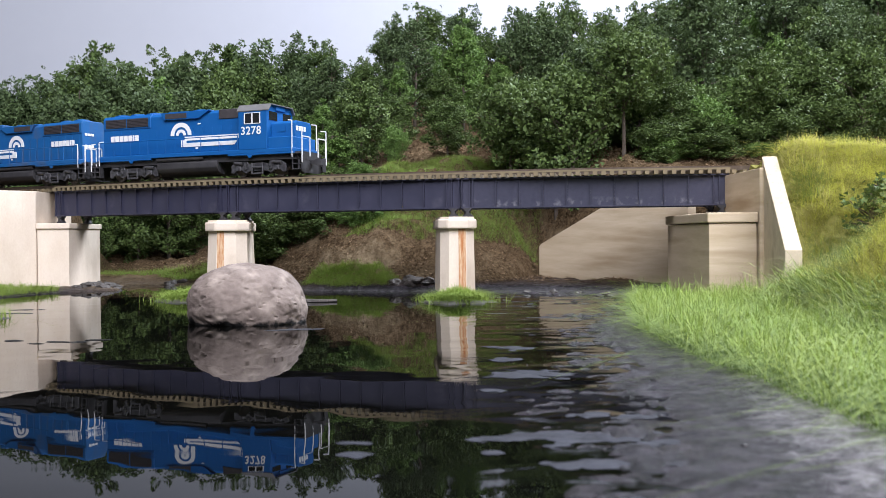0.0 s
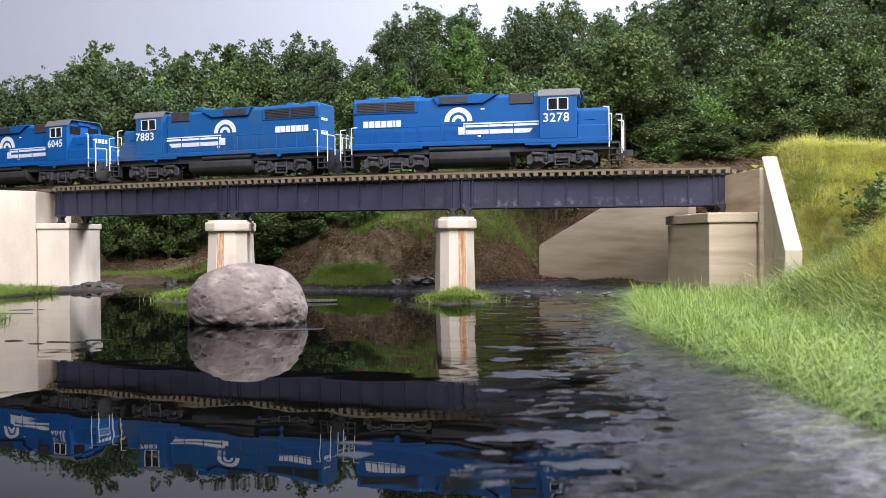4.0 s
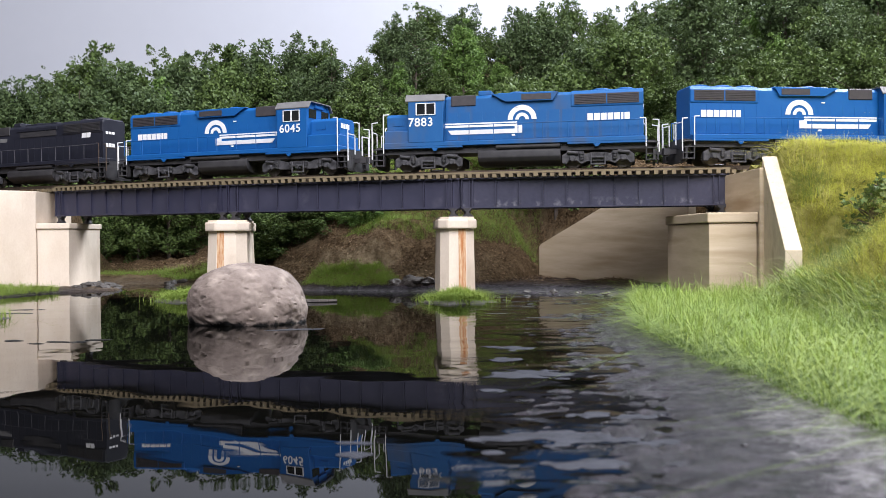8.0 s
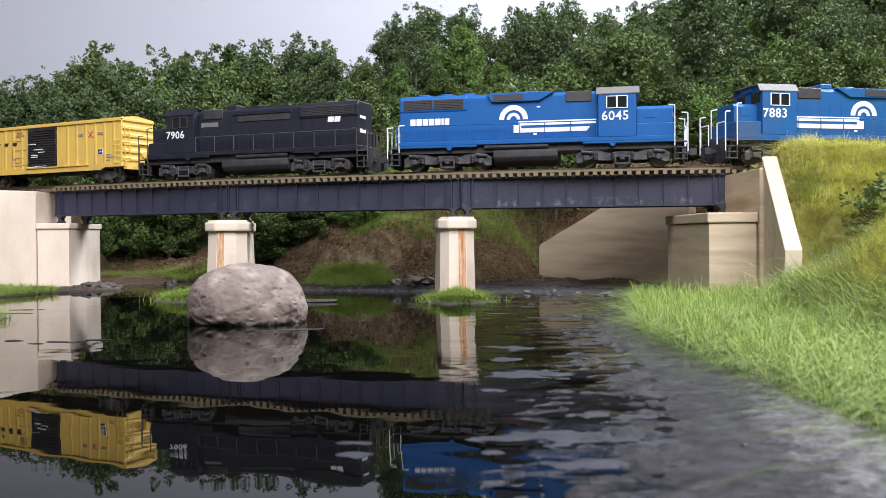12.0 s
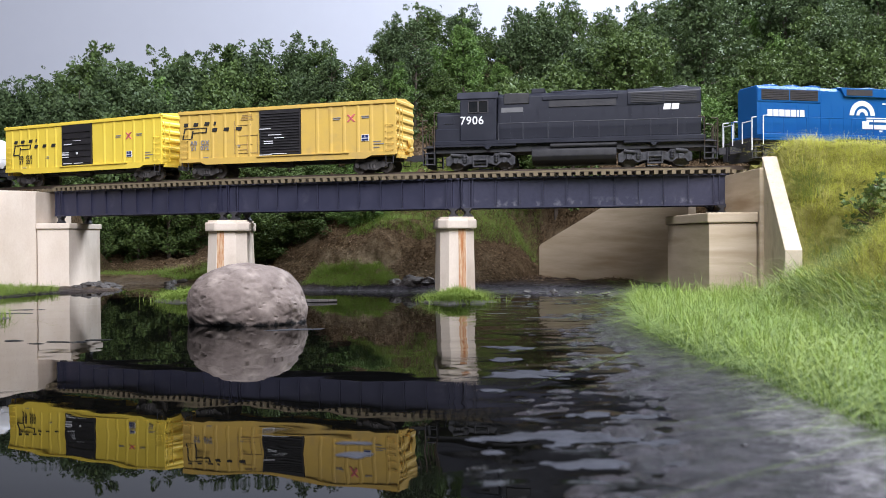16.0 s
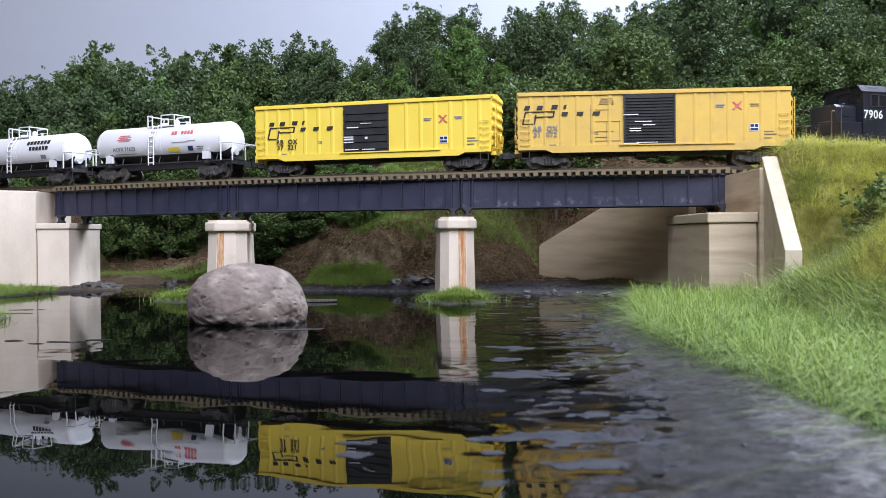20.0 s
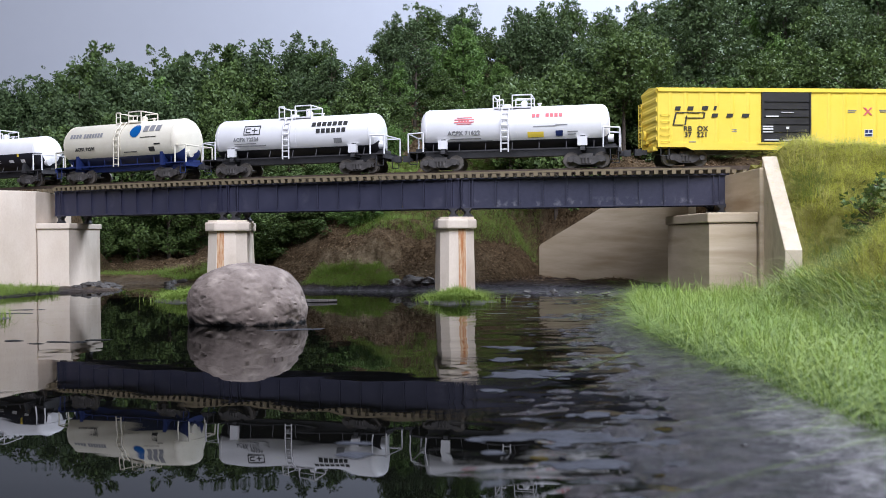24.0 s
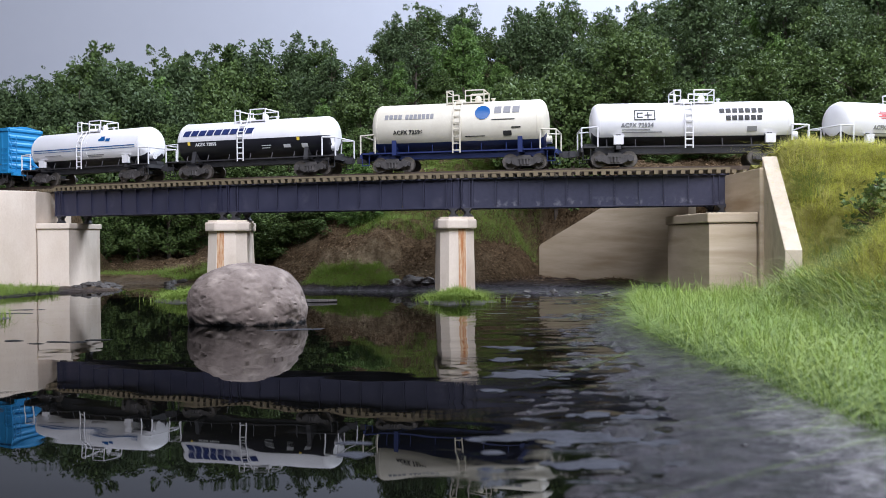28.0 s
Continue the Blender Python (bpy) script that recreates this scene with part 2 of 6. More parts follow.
def offset_from_track(x, y):
    """Arrays of distance along and behind the line of the embankment, which runs on straight."""
    ox, oy = -math.sin(A0) / CURV, D0 + math.cos(A0) / CURV
    th = np.arctan2(x - ox, -(y - oy))
    s = (th - A0) / CURV
    off = 1 / CURV - np.hypot(x - ox, y - oy)
    for lim, sign in ((S_LO, -1), (S_HI, 1)):
        px, py, h = track(lim, 0.0, False)
        u = (x - px) * math.cos(h) + (y - py) * math.sin(h)
        v = -(x - px) * math.sin(h) + (y - py) * math.cos(h)
        use = (u * sign > 0)
        s, off = np.where(use, lim + u, s), np.where(use, v, off)
    return s, off


# ---- ground ----
POND = [(-.62, -.5), (-.62, .44), (-.35, .585), (-.314, .648), (-.296, .705), (-.262, .724), (-.285, .80), (-.2437, .808), (-.18, .748),
        (-.103, .702), (-.036, .680), (.03, .655), (.085, .632), (.14, .605), (.122, .575), (.098, .47), (.068, .38), (.062, .278),
        (.056, .226), (.045, .177), (.03, .05), (.02, -.5)]
FOOT = [(.20, .64), (.190, .50), (.176, .45), (.150, .41), (.146, .30), (.142, .15), (.14, -.5)]


def seg_dist(px, py, pts):
    best = np.full(px.shape, 9.0)
    for (ax, ay), (bx, by) in zip(pts, pts[1:]):
        dx, dy = bx - ax, by - ay
        t = np.clip(((px - ax) * dx + (py - ay) * dy) / (dx * dx + dy * dy), 0, 1)
        best = np.minimum(best, np.hypot(px - ax - t * dx, py - ay - t * dy))
    return best


def inside(px, py, pts):
    r = np.zeros(px.shape, bool)
    for (ax, ay), (bx, by) in zip(pts, pts[1:] + pts[:1]):
        c = (ay > py) != (by > py)
        with np.errstate(divide="ignore", invalid="ignore"):
            r ^= c & (px < (bx - ax) * (py - ay) / (by - ay) + ax)
    return r


WAVES = [(random.uniform(0, 6.28), random.uniform(0, 6.28), random.uniform(0, 6.28)) for _ in range(28)]


def rough(x, y, size, amp):
    """Soft uneven relief from crossed waves, of about that wavelength."""
    z = np.zeros_like(x)
    for i, (a, b, c) in enumerate(WAVES):
        k = 6.28 / (size * (0.5 + (i % 7) * 0.22))
        z += np.sin(k * (x * math.cos(a) + y * math.sin(a)) + b) * np.sin(k * 0.7 * (x * math.sin(c) - y * math.cos(c)) + c)
    return z * amp / 4


def step(v, lo, hi):
    t = np.clip((v - lo) / (hi - lo), 0, 1)
    return t * t * (3 - 2 * t)


def height(x, y):
    x, y = np.asarray(x, float), np.asarray(y, float)
    d = seg_dist(x, y, POND + POND[:1])
    wet = inside(x, y, POND)
    s, off = offset_from_track(x, y)
    z = 0.001 + 0.07 * np.minimum(d, 0.07) + rough(x, y, 0.05, 0.0012) * np.minimum(d * 40, 1)
    shore = np.interp(x, [-.6, -.33, -.2437, -.18, -.103, -.036, .02, .06, .086, .12, .15, .18, .25], [.86, .86, .808, .748, .702, .68, .672, .715, .79, .755, .712, .70, .68])
    b = np.maximum(y - shore, 0)
    grade = np.interp(x, [-.5, -.26, -.16, -.05, .3], [.16, .18, .42, .62, .62])
    cap = np.interp(x, [-.5, -.26, -.05, .1, .4], [.05, .04, .10, .11, .11])
    hill = np.minimum(b * grade, cap + np.maximum(b - cap / grade, 0) * 0.26)
    shelf = .080 + .24 * np.maximum(off - .080, 0)
    shelf = np.minimum(shelf, .125 + .12 * np.maximum(off - .16, 0))
    w = step(x, .0, .15) * step(y - np.interp(x, [0, .086, .178, .21], [.83, .80, .676, .61]), .004, .05)
    hill = hill + np.maximum(shelf - hill, 0) * w
    hill = hill + rough(x, y, 0.06, 0.004) * step(b, 0.01, 0.06)
    z = np.maximum(z, hill)
    emb = 0.0815 - 0.75 * np.maximum(np.abs(off) - 0.034, 0)
    z = np.where((x < -.337) & (y > .73 + (x + .3276) * .967 + .022), np.maximum(z, emb), z)
    z = np.where((x > .1985) & (off > -.05), np.maximum(z, emb + np.where(off < -.02, .003, 0)), z)
    right = np.where(x > np.interp(y, [p[1] for p in FOOT[::-1]], [p[0] for p in FOOT[::-1]]), 1, 0)
    f = seg_dist(x, y, FOOT)
    bank = np.minimum(.006 + .85 * f, .078 + .22 * f) + rough(x, y, 0.04, 0.004) * step(f, .01, .04)
    bank = np.minimum(bank, np.where(off > -.06, .083 + np.maximum(-off - .03, 0) * .5, 9))
    z = np.where((right > 0) & (off < -.03), np.maximum(z, bank), z)
    flank = x > np.interp(y, [.40, .44, .456, .46, .535, .60], [.150, .164, .170, .1805, .1955, .1985])
    front = .0865 - .72 * np.maximum(-off - .055, 0) + .012 * np.exp(-((x - .226) ** 2 + (y - .522) ** 2) / .0016) + rough(x, y, .04, .003)
    z = np.where(flank & (off < -.015), np.maximum(z, np.minimum(front, .0985)), z)
    z = np.where((right > 0) & (off < -.03), np.minimum(z, .0955 + rough(x, y, .06, .006)), z)
    near = (x > -.02) & (y < .62)
    lace = rough(x * .6, y * 1.6, .016, .0008) + rough(x, y, .005, .0003)
    z = np.where(near & ~wet & (z < .007), .0005 + .065 * np.minimum(d, .07) + lace * np.clip(.5 - d / .03, .10, 1), z)
    bed = -0.0005 - 0.10 * d
    bed = np.where(near, 0.0003 - 0.045 * d + lace, np.where(x > -.02, -0.0004 - 0.045 * d + rough(x, y, .008, .0003), bed))
    z = np.where(wet, np.maximum(bed, -0.012), z)
    return z


def z_at(x, y):
    return float(height(np.array([x]), np.array([y]))[0])


GX, GY = np.linspace(-.62, .46, 301), np.linspace(.05, 1.15, 301)
GZ = height(*np.meshgrid(GX, GY))


def sampled(x, y):
    """Quick ground height from a grid."""
    u, v = np.clip((x - GX[0]) / (GX[1] - GX[0]), 0, 299.999), np.clip((y - GY[0]) / (GY[1] - GY[0]), 0, 299.999)
    i, j = u.astype(int), v.astype(int)
    a, b = u - i, v - j
    return (GZ[j, i] * (1 - a) + GZ[j, i + 1] * a) * (1 - b) + (GZ[j + 1, i] * (1 - a) + GZ[j + 1, i + 1] * a) * b


def ground():
    xs = np.concatenate([np.linspace(-2.6, -.62, 26)[:-1], np.linspace(-.62, -.03, 160)[:-1], np.linspace(-.03, .17, 125)[:-1], np.linspace(.17, .46, 80), np.linspace(.46, 2.6, 28)[1:]])
    ys = np.concatenate([np.linspace(-.7, .1, 16)[:-1], np.linspace(.1, .4, 150)[:-1], np.linspace(.4, 1.1, 190), np.linspace(1.1, 2.44, 22)[1:]])
    X, Y = np.meshgrid(xs, ys)
    Z = height(X, Y) + rough(X, Y, 0.009, 0.00022) + rough(Y, X, 0.018, 0.0016) * step(height(X, Y), .008, .02)
    nx, ny = len(xs), len(ys)
    verts = np.stack([X, Y, Z], -1).reshape(-1, 3).tolist()
    faces = [(j * nx + i, j * nx + i + 1, (j + 1) * nx + i + 1, (j + 1) * nx + i) for j in range(ny - 1) for i in range(nx - 1)]
    m, n, l, b = nodes_of("earth")
    tc = n.new("ShaderNodeTexCoord")
    pos = n.new("ShaderNodeSeparateXYZ")
    l.new(tc.outputs["Object"], pos.inputs[0])

    def tex(scale, detail=6, rgh=0.65):
        t = n.new("ShaderNodeTexNoise")
        t.inputs["Scale"].default_value, t.inputs["Detail"].default_value, t.inputs["Roughness"].default_value = scale, detail, rgh
        l.new(tc.outputs["Object"], t.inputs[0])
        return t.outputs[0]

    def ramp(v, lo, hi):
        r = n.new("ShaderNodeMapRange")
        r.inputs[1].default_value, r.inputs[2].default_value = lo, hi
        l.new(v, r.inputs[0])
        return r.outputs[0]

    def blend(fac, c1, c2):
        x = n.new("ShaderNodeMix")
        x.data_type = "RGBA"
        for k, c in ((6, c1), (7, c2)):
            if isinstance(c, tuple):
                x.inputs[k].default_value = (*c, 1)
            else:
                l.new(c, x.inputs[k])
        l.new(fac, x.inputs[0])
        return x.outputs[2]
    soil = blend(ramp(tex(400), .35, .65), (.050, .033, .019), (.175, .122, .070))
    soil = blend(ramp(tex(18), .54, .70), soil, (.25, .19, .12))
    soil = blend(ramp(tex(1100, 2), .64, .72), soil, (.30, .23, .15))
    pale = n.new("ShaderNodeVectorMath")
    pale.operation = "DISTANCE"
    pale.inputs[1].default_value = (-.064, .722, .019)
    l.new(tc.outputs["Object"], pale.inputs[0])
    bare = n.new("ShaderNodeMath")
    bare.operation = "MULTIPLY_ADD"
    bare.inputs[1].default_value = .05
    l.new(tex(60, 5), bare.inputs[0]), l.new(pale.outputs["Value"], bare.inputs[2])
    soil = blend(ramp(bare.outputs[0], .056, .040), soil, blend(ramp(tex(300), .35, .65), (.20, .145, .085), (.33, .255, .165)))
    mud = blend(ramp(tex(190, 8, .8), .44, .60), (.005, .0044, .0056), (.074, .064, .078))
    grain = n.new("ShaderNodeMath")
    grain.operation = "MULTIPLY_ADD"
    grain.inputs[1].default_value = .0022
    l.new(tex(240, 8, .8), grain.inputs[0]), l.new(pos.outputs[2], grain.inputs[2])
    dry = blend(ramp(tex(260, 8, .8), .40, .60), (.15, .14, .152), (.62, .59, .615))
    mud = blend(ramp(tex(1300, 2), .60, .70), mud, (.085, .078, .088))
    shoreward = n.new("ShaderNodeMath")
    shoreward.operation = "MULTIPLY"
    l.new(ramp(grain.outputs[0], 0.0027, 0.0040), shoreward.inputs[0]), l.new(ramp(pos.outputs[1], .60, .53), shoreward.inputs[1])
    mud = blend(shoreward.outputs[0], mud, dry)
    side = n.new("ShaderNodeMath")
    side.operation = "MULTIPLY"
    l.new(ramp(pos.outputs[0], .145, .165), side.inputs[0]), l.new(ramp(pos.outputs[1], .615, .585), side.inputs[1])
    bankside = side.outputs[0]
    edge = n.new("ShaderNodeMath")
    edge.operation = "MULTIPLY"
    l.new(bankside, edge.inputs[0]), l.new(ramp(pos.outputs[0], .62, .48), edge.inputs[1])
    soil = blend(edge.outputs[0], soil, blend(ramp(tex(300), .35, .65), (.24, .23, .06), (.38, .36, .12)))
    reach = n.new("ShaderNodeMath")
    reach.operation = "MULTIPLY"
    l.new(ramp(pos.outputs[0], -.03, -.07), reach.inputs[0]), l.new(ramp(pos.outputs[1], .70, .74), reach.inputs[1])
    top = n.new("ShaderNodeMath")
    top.operation = "MAXIMUM"
    l.new(ramp(pos.outputs[2], 0.0035, 0.0085), top.inputs[0]), l.new(reach.outputs[0], top.inputs[1])
    low = top.outputs[0]
    sod = n.new("ShaderNodeMath")
    sod.operation = "MULTIPLY"
    l.new(ramp(pos.outputs[0], .090, .100), sod.inputs[0]), l.new(ramp(pos.outputs[1], .50, .44), sod.inputs[1])
    mud = blend(sod.outputs[0], mud, blend(ramp(tex(500), .35, .65), (.060, .100, .022), (.110, .150, .040)))
    col = blend(low, mud, soil)
    l.new(col, b.inputs["Base Color"])
    rg = n.new("ShaderNodeMapRange")
    rg.inputs[1].default_value, rg.inputs[2].default_value, rg.inputs[3].default_value, rg.inputs[4].default_value = 0, .0035, .26, .95
    l.new(pos.outputs[2], rg.inputs[0]), l.new(rg.outputs[0], b.inputs["Roughness"])
    sheen = n.new("ShaderNodeMath")
    sheen.operation = "MULTIPLY"
    sheen.inputs[1].default_value = .4
    l.new(ramp(pos.outputs[2], .006, .001), sheen.inputs[0]), l.new(sheen.outputs[0], b.inputs["Specular IOR Level"])
    bp = n.new("ShaderNodeBump")
    bp.inputs["Strength"].default_value, bp.inputs["Distance"].default_value = 1.0, 0.0026
    l.new(tex(620, 6, .85), bp.inputs["Height"]), l.new(bp.outputs[0], b.inputs["Normal"])
    tagged(new("ground", sheet("ground", verts, faces, m)), "brown earth of the model landscape with a grey muddy shore", "ground", kind="structure")


ground()


def water():
    m, n, l, b = nodes_of("water")
    b.inputs["IOR"].default_value = 1.18
    tc = n.new("ShaderNodeTexCoord")
    pos = n.new("ShaderNodeSeparateXYZ")
    l.new(tc.outputs["Object"], pos.inputs[0])

    def tex(scale, detail, sx, sy, dist=0.0):
        mp = n.new("ShaderNodeMapping")
        mp.inputs["Scale"].default_value = (sx, sy, 1)
        l.new(tc.outputs["Object"], mp.inputs[0])
        t = n.new("ShaderNodeTexNoise")
        t.inputs["Scale"].default_value, t.inputs["Detail"].default_value, t.inputs["Distortion"].default_value = scale, detail, dist
        l.new(mp.outputs[0], t.inputs[0])
        return t.outputs[0]

    def ramp(v, lo, hi, a=0.0, c=1.0):
        r = n.new("ShaderNodeMapRange")
        r.interpolation_type = "SMOOTHSTEP"
        for k, q in ((1, lo), (2, hi), (3, a), (4, c)):
            r.inputs[k].default_value = q
        l.new(v, r.inputs[0])
        return r.outputs[0]

    def calc(op, a, c):
        q = n.new("ShaderNodeMath")
        q.operation = op
        for k, v in ((0, a), (1, c)):
            if isinstance(v, float):
                q.inputs[k].default_value = v
            else:
                l.new(v, q.inputs[k])
        return q.outputs[0]
    # still on one side, rippled and filmed over towards the shallow side
    shallow = ramp(pos.outputs[0], -0.012, 0.045)
    patch = ramp(tex(30, 2, 0.8, 1.0), 0.42, 0.60)
    ripple = calc("MULTIPLY", calc("MULTIPLY", tex(60, 6, 0.55, 1.3, 0.9), patch), shallow)
    film = calc("ADD", tex(58, 4, 0.8, 1.0, 0.8), calc("MULTIPLY", shallow, 0.13))
    film = ramp(film, 0.72, 0.80)
    film = calc("MULTIPLY", film, ramp(pos.outputs[0], -0.03, 0.01))
    mix = n.new("ShaderNodeMix")
    mix.data_type = "RGBA"
    mix.inputs[6].default_value, mix.inputs[7].default_value = (0.0014, 0.0014, 0.0012, 1), (0.030, 0.032, 0.038, 1)
    l.new(film, mix.inputs[0]), l.new(mix.outputs[2], b.inputs["Base Color"])
    l.new(ramp(film, 0.0, 1.0, 0.012, 0.30), b.inputs["Roughness"])
    bump2 = n.new("ShaderNodeBump")
    bump2.inputs["Distance"].default_value = 0.0016
    bump2.inputs["Strength"].default_value = 0.42
    l.new(ripple, bump2.inputs["Height"])
    bump1 = n.new("ShaderNodeBump")
    bump1.inputs["Strength"].default_value, bump1.inputs["Distance"].default_value = 0.17, 0.001
    l.new(tex(24, 2, 1.0, 1.0), bump1.inputs["Height"]), l.new(bump2.outputs[0], bump1.inputs["Normal"])
    l.new(bump1.outputs[0], b.inputs["Normal"])
    verts = [(-.75, -.7, 0), (.2, -.7, 0), (.2, .86, 0), (-.75, .86, 0)]
    tagged(new("water", sheet("water", verts, [(0, 1, 2, 3)], m)), "still dark pond water with ripples towards the muddy shore", "water", kind="structure")


water()


def film_patches(spots, x0, x1, y0, y1, shore, tones, label):
    """Skin of dried film on the water: flat islands with ragged, swirled outlines."""
    step_x, step_y = .0005, .0007
    verts, faces, seen = [], [], {}

    def field(x, y):
        f = max(1 - ((x - cx) / rx) ** 2 - ((y - cy) / ry) ** 2 for cx, cy, rx, ry in spots)
        w = noise.noise(Vector((x * 70, y * 60, 3.1)))
        if shore:
            f = max(f, -1.4 + 30 * max(x - .034 - .05 * (y - .15), 0))
        return f - .35 + 1.25 * noise.noise(Vector((x * 105 + w * 1.6, y * 170 + w, 0))) + .65 * noise.noise(Vector((x * 300, y * 520, 7)))

    def put(x, y, f):
        key = (round(x * 1e6), round(y * 1e6))
        if key not in seen:
            seen[key] = len(verts)
            verts.append((x, y, .00008 + .00035 * min(max(f, 0), .6)))
        return seen[key]
    nx, ny = int((x1 - x0) / step_x), int((y1 - y0) / step_y)
    val = [[field(x0 + i * step_x, y0 + j * step_y) for i in range(nx + 1)] for j in range(ny + 1)]
    for j in range(ny):
        for i in range(nx):
            for tri in (((0, 0), (1, 0), (1, 1)), ((0, 0), (1, 1), (0, 1))):
                p = [(x0 + (i + a) * step_x, y0 + (j + b) * step_y, val[j + b][i + a]) for a, b in tri]
                if max(q[2] for q in p) <= 0:
                    continue
                out = []
                for k in range(3):
                    a, b = p[k], p[(k + 1) % 3]
                    if a[2] > 0:
                        out.append(put(*a))
                    if (a[2] > 0) != (b[2] > 0):
                        t = a[2] / (a[2] - b[2])
                        out.append(put(a[0] + (b[0] - a[0]) * t, a[1] + (b[1] - a[1]) * t, 0))
                out = list(dict.fromkeys(out))
                if len(out) > 2:
                    faces.append(out)
    m = surface("water_film", *tones, .66, 140, 1400, 1.0, depth=.0006, rough_var=.15, gloss=.15)
    me = sheet("water_film", verts, faces, m)
    me.polygons.foreach_set("use_smooth", [True] * len(me.polygons))
    tagged(new("water_film", me), label, "film", kind="stuff")


SPOTS = [(.0365, .182, .030, .0085), (.052, .168, .020, .005), (.0300, .161, .020, .0045), (.0270, .268, .014, .0100), (.0205, .300, .006, .006), (.0260, .330, .007, .007),
         (-.0185, .178, .0045, .004), (-.0170, .169, .0040, .003), (.0090, .170, .0028, .002), (.0400, .205, .014, .005), (.0180, .335, .006, .004), (.0130, .240, .004, .0035), (.0640, .185, .016, .008)]
film_patches(SPOTS, -.03, .095, .125, .36, True, ((.009, .0095, .012), (.042, .044, .055)), "grey dried film lying in ragged patches on the shallow water")
film_patches([(-.150, .362, .010, .003), (-.162, .357, .006, .002), (-.174, .367, .005, .002), (-.140, .368, .006, .002)], -.19, -.12, .345, .385, False,
             ((.006, .006, .006), (.02, .019, .018)), "thin dark flakes of film floating on the still water")

film_patches([(-.062, .405, .012, .0032), (-.072, .401, .008, .0018)], -.135, -.04, .39, .42, False, ((.018, .018, .020), (.060, .060, .066)), "thin pale film swirling round the foot of the boulder")
film_patches([(-.255, .505, .030, .0040), (-.300, .540, .030, .0050), (-.245, .530, .012, .0030)], -.34, -.215, .49, .56, False, ((.020, .019, .020), (.070, .066, .068)), "grey film along the grassy shore by the abutment")


def room():
    def slab(name, x0, x1, y0, y1, z0, z1, mat, label, cat):
        bm = bmesh.new()
        box(bm, x0, x1, y0, y1, z0, z1)
        tagged(part(name, bm, mat), label, cat, kind="structure")
    slab("backdrop", -2.6, 2.6, 2.45, 2.5, -.1, 2.2, SKYM, "pale grey painted sky backdrop board behind the trees", "backdrop")
    # walls, ceiling and floor are unseen, added dark to hold down bounced light
    slab("wall_west", -2.7, -2.6, -1.6, 2.5, -.8, 2.2, WALLM, "unseen room wall, added dark grey to limit bounced light", "wall")
    slab("wall_east", 2.6, 2.7, -1.6, 2.5, -.8, 2.2, WALLM, "unseen room wall, added dark grey to limit bounced light", "wall")
    slab("wall_south", -2.7, 2.7, -1.7, -1.6, -.8, 2.2, WALLM, "unseen room wall, added dark grey to limit bounced light", "wall")
    slab("ceiling", -2.7, 2.7, -1.7, 2.5, 2.2, 2.25, WALLM, "unseen room ceiling, added dark to limit bounced light", "ceiling")
    slab("floor", -2.7, 2.7, -1.7, 2.5, -.85, -.8, WALLM, "unseen room floor, added dark grey to limit bounced light", "floor")


room()


# ---- concrete: abutments and piers ----
def wall_strip(bm, pts, tops, bottom, thick):
    """An upright wall along plan points with a top that may slope; thick goes to the left of its run."""
    n = len(pts)
    rows = []
    for i, (x, y) in enumerate(pts):
        a = pts[max(i - 1, 0)]
        c = pts[min(i + 1, n - 1)]
        d = Vector((c[0] - a[0], c[1] - a[1])).normalized()
        nx, ny = -d.y * thick, d.x * thick
        rows.append([bm.verts.new(v) for v in ((x, y, bottom), (x, y, tops[i]), (x + nx, y + ny, tops[i]), (x + nx, y + ny, bottom))])
    for p, q in zip(rows, rows[1:]):
        for k in range(4):
            bm.faces.new((p[k], p[(k + 1) % 4], q[(k + 1) % 4], q[k]))
    bm.faces.new(rows[0]), bm.faces.new(rows[-1][::-1])
    bmesh.ops.recalc_face_normals(bm, faces=bm.faces[:])


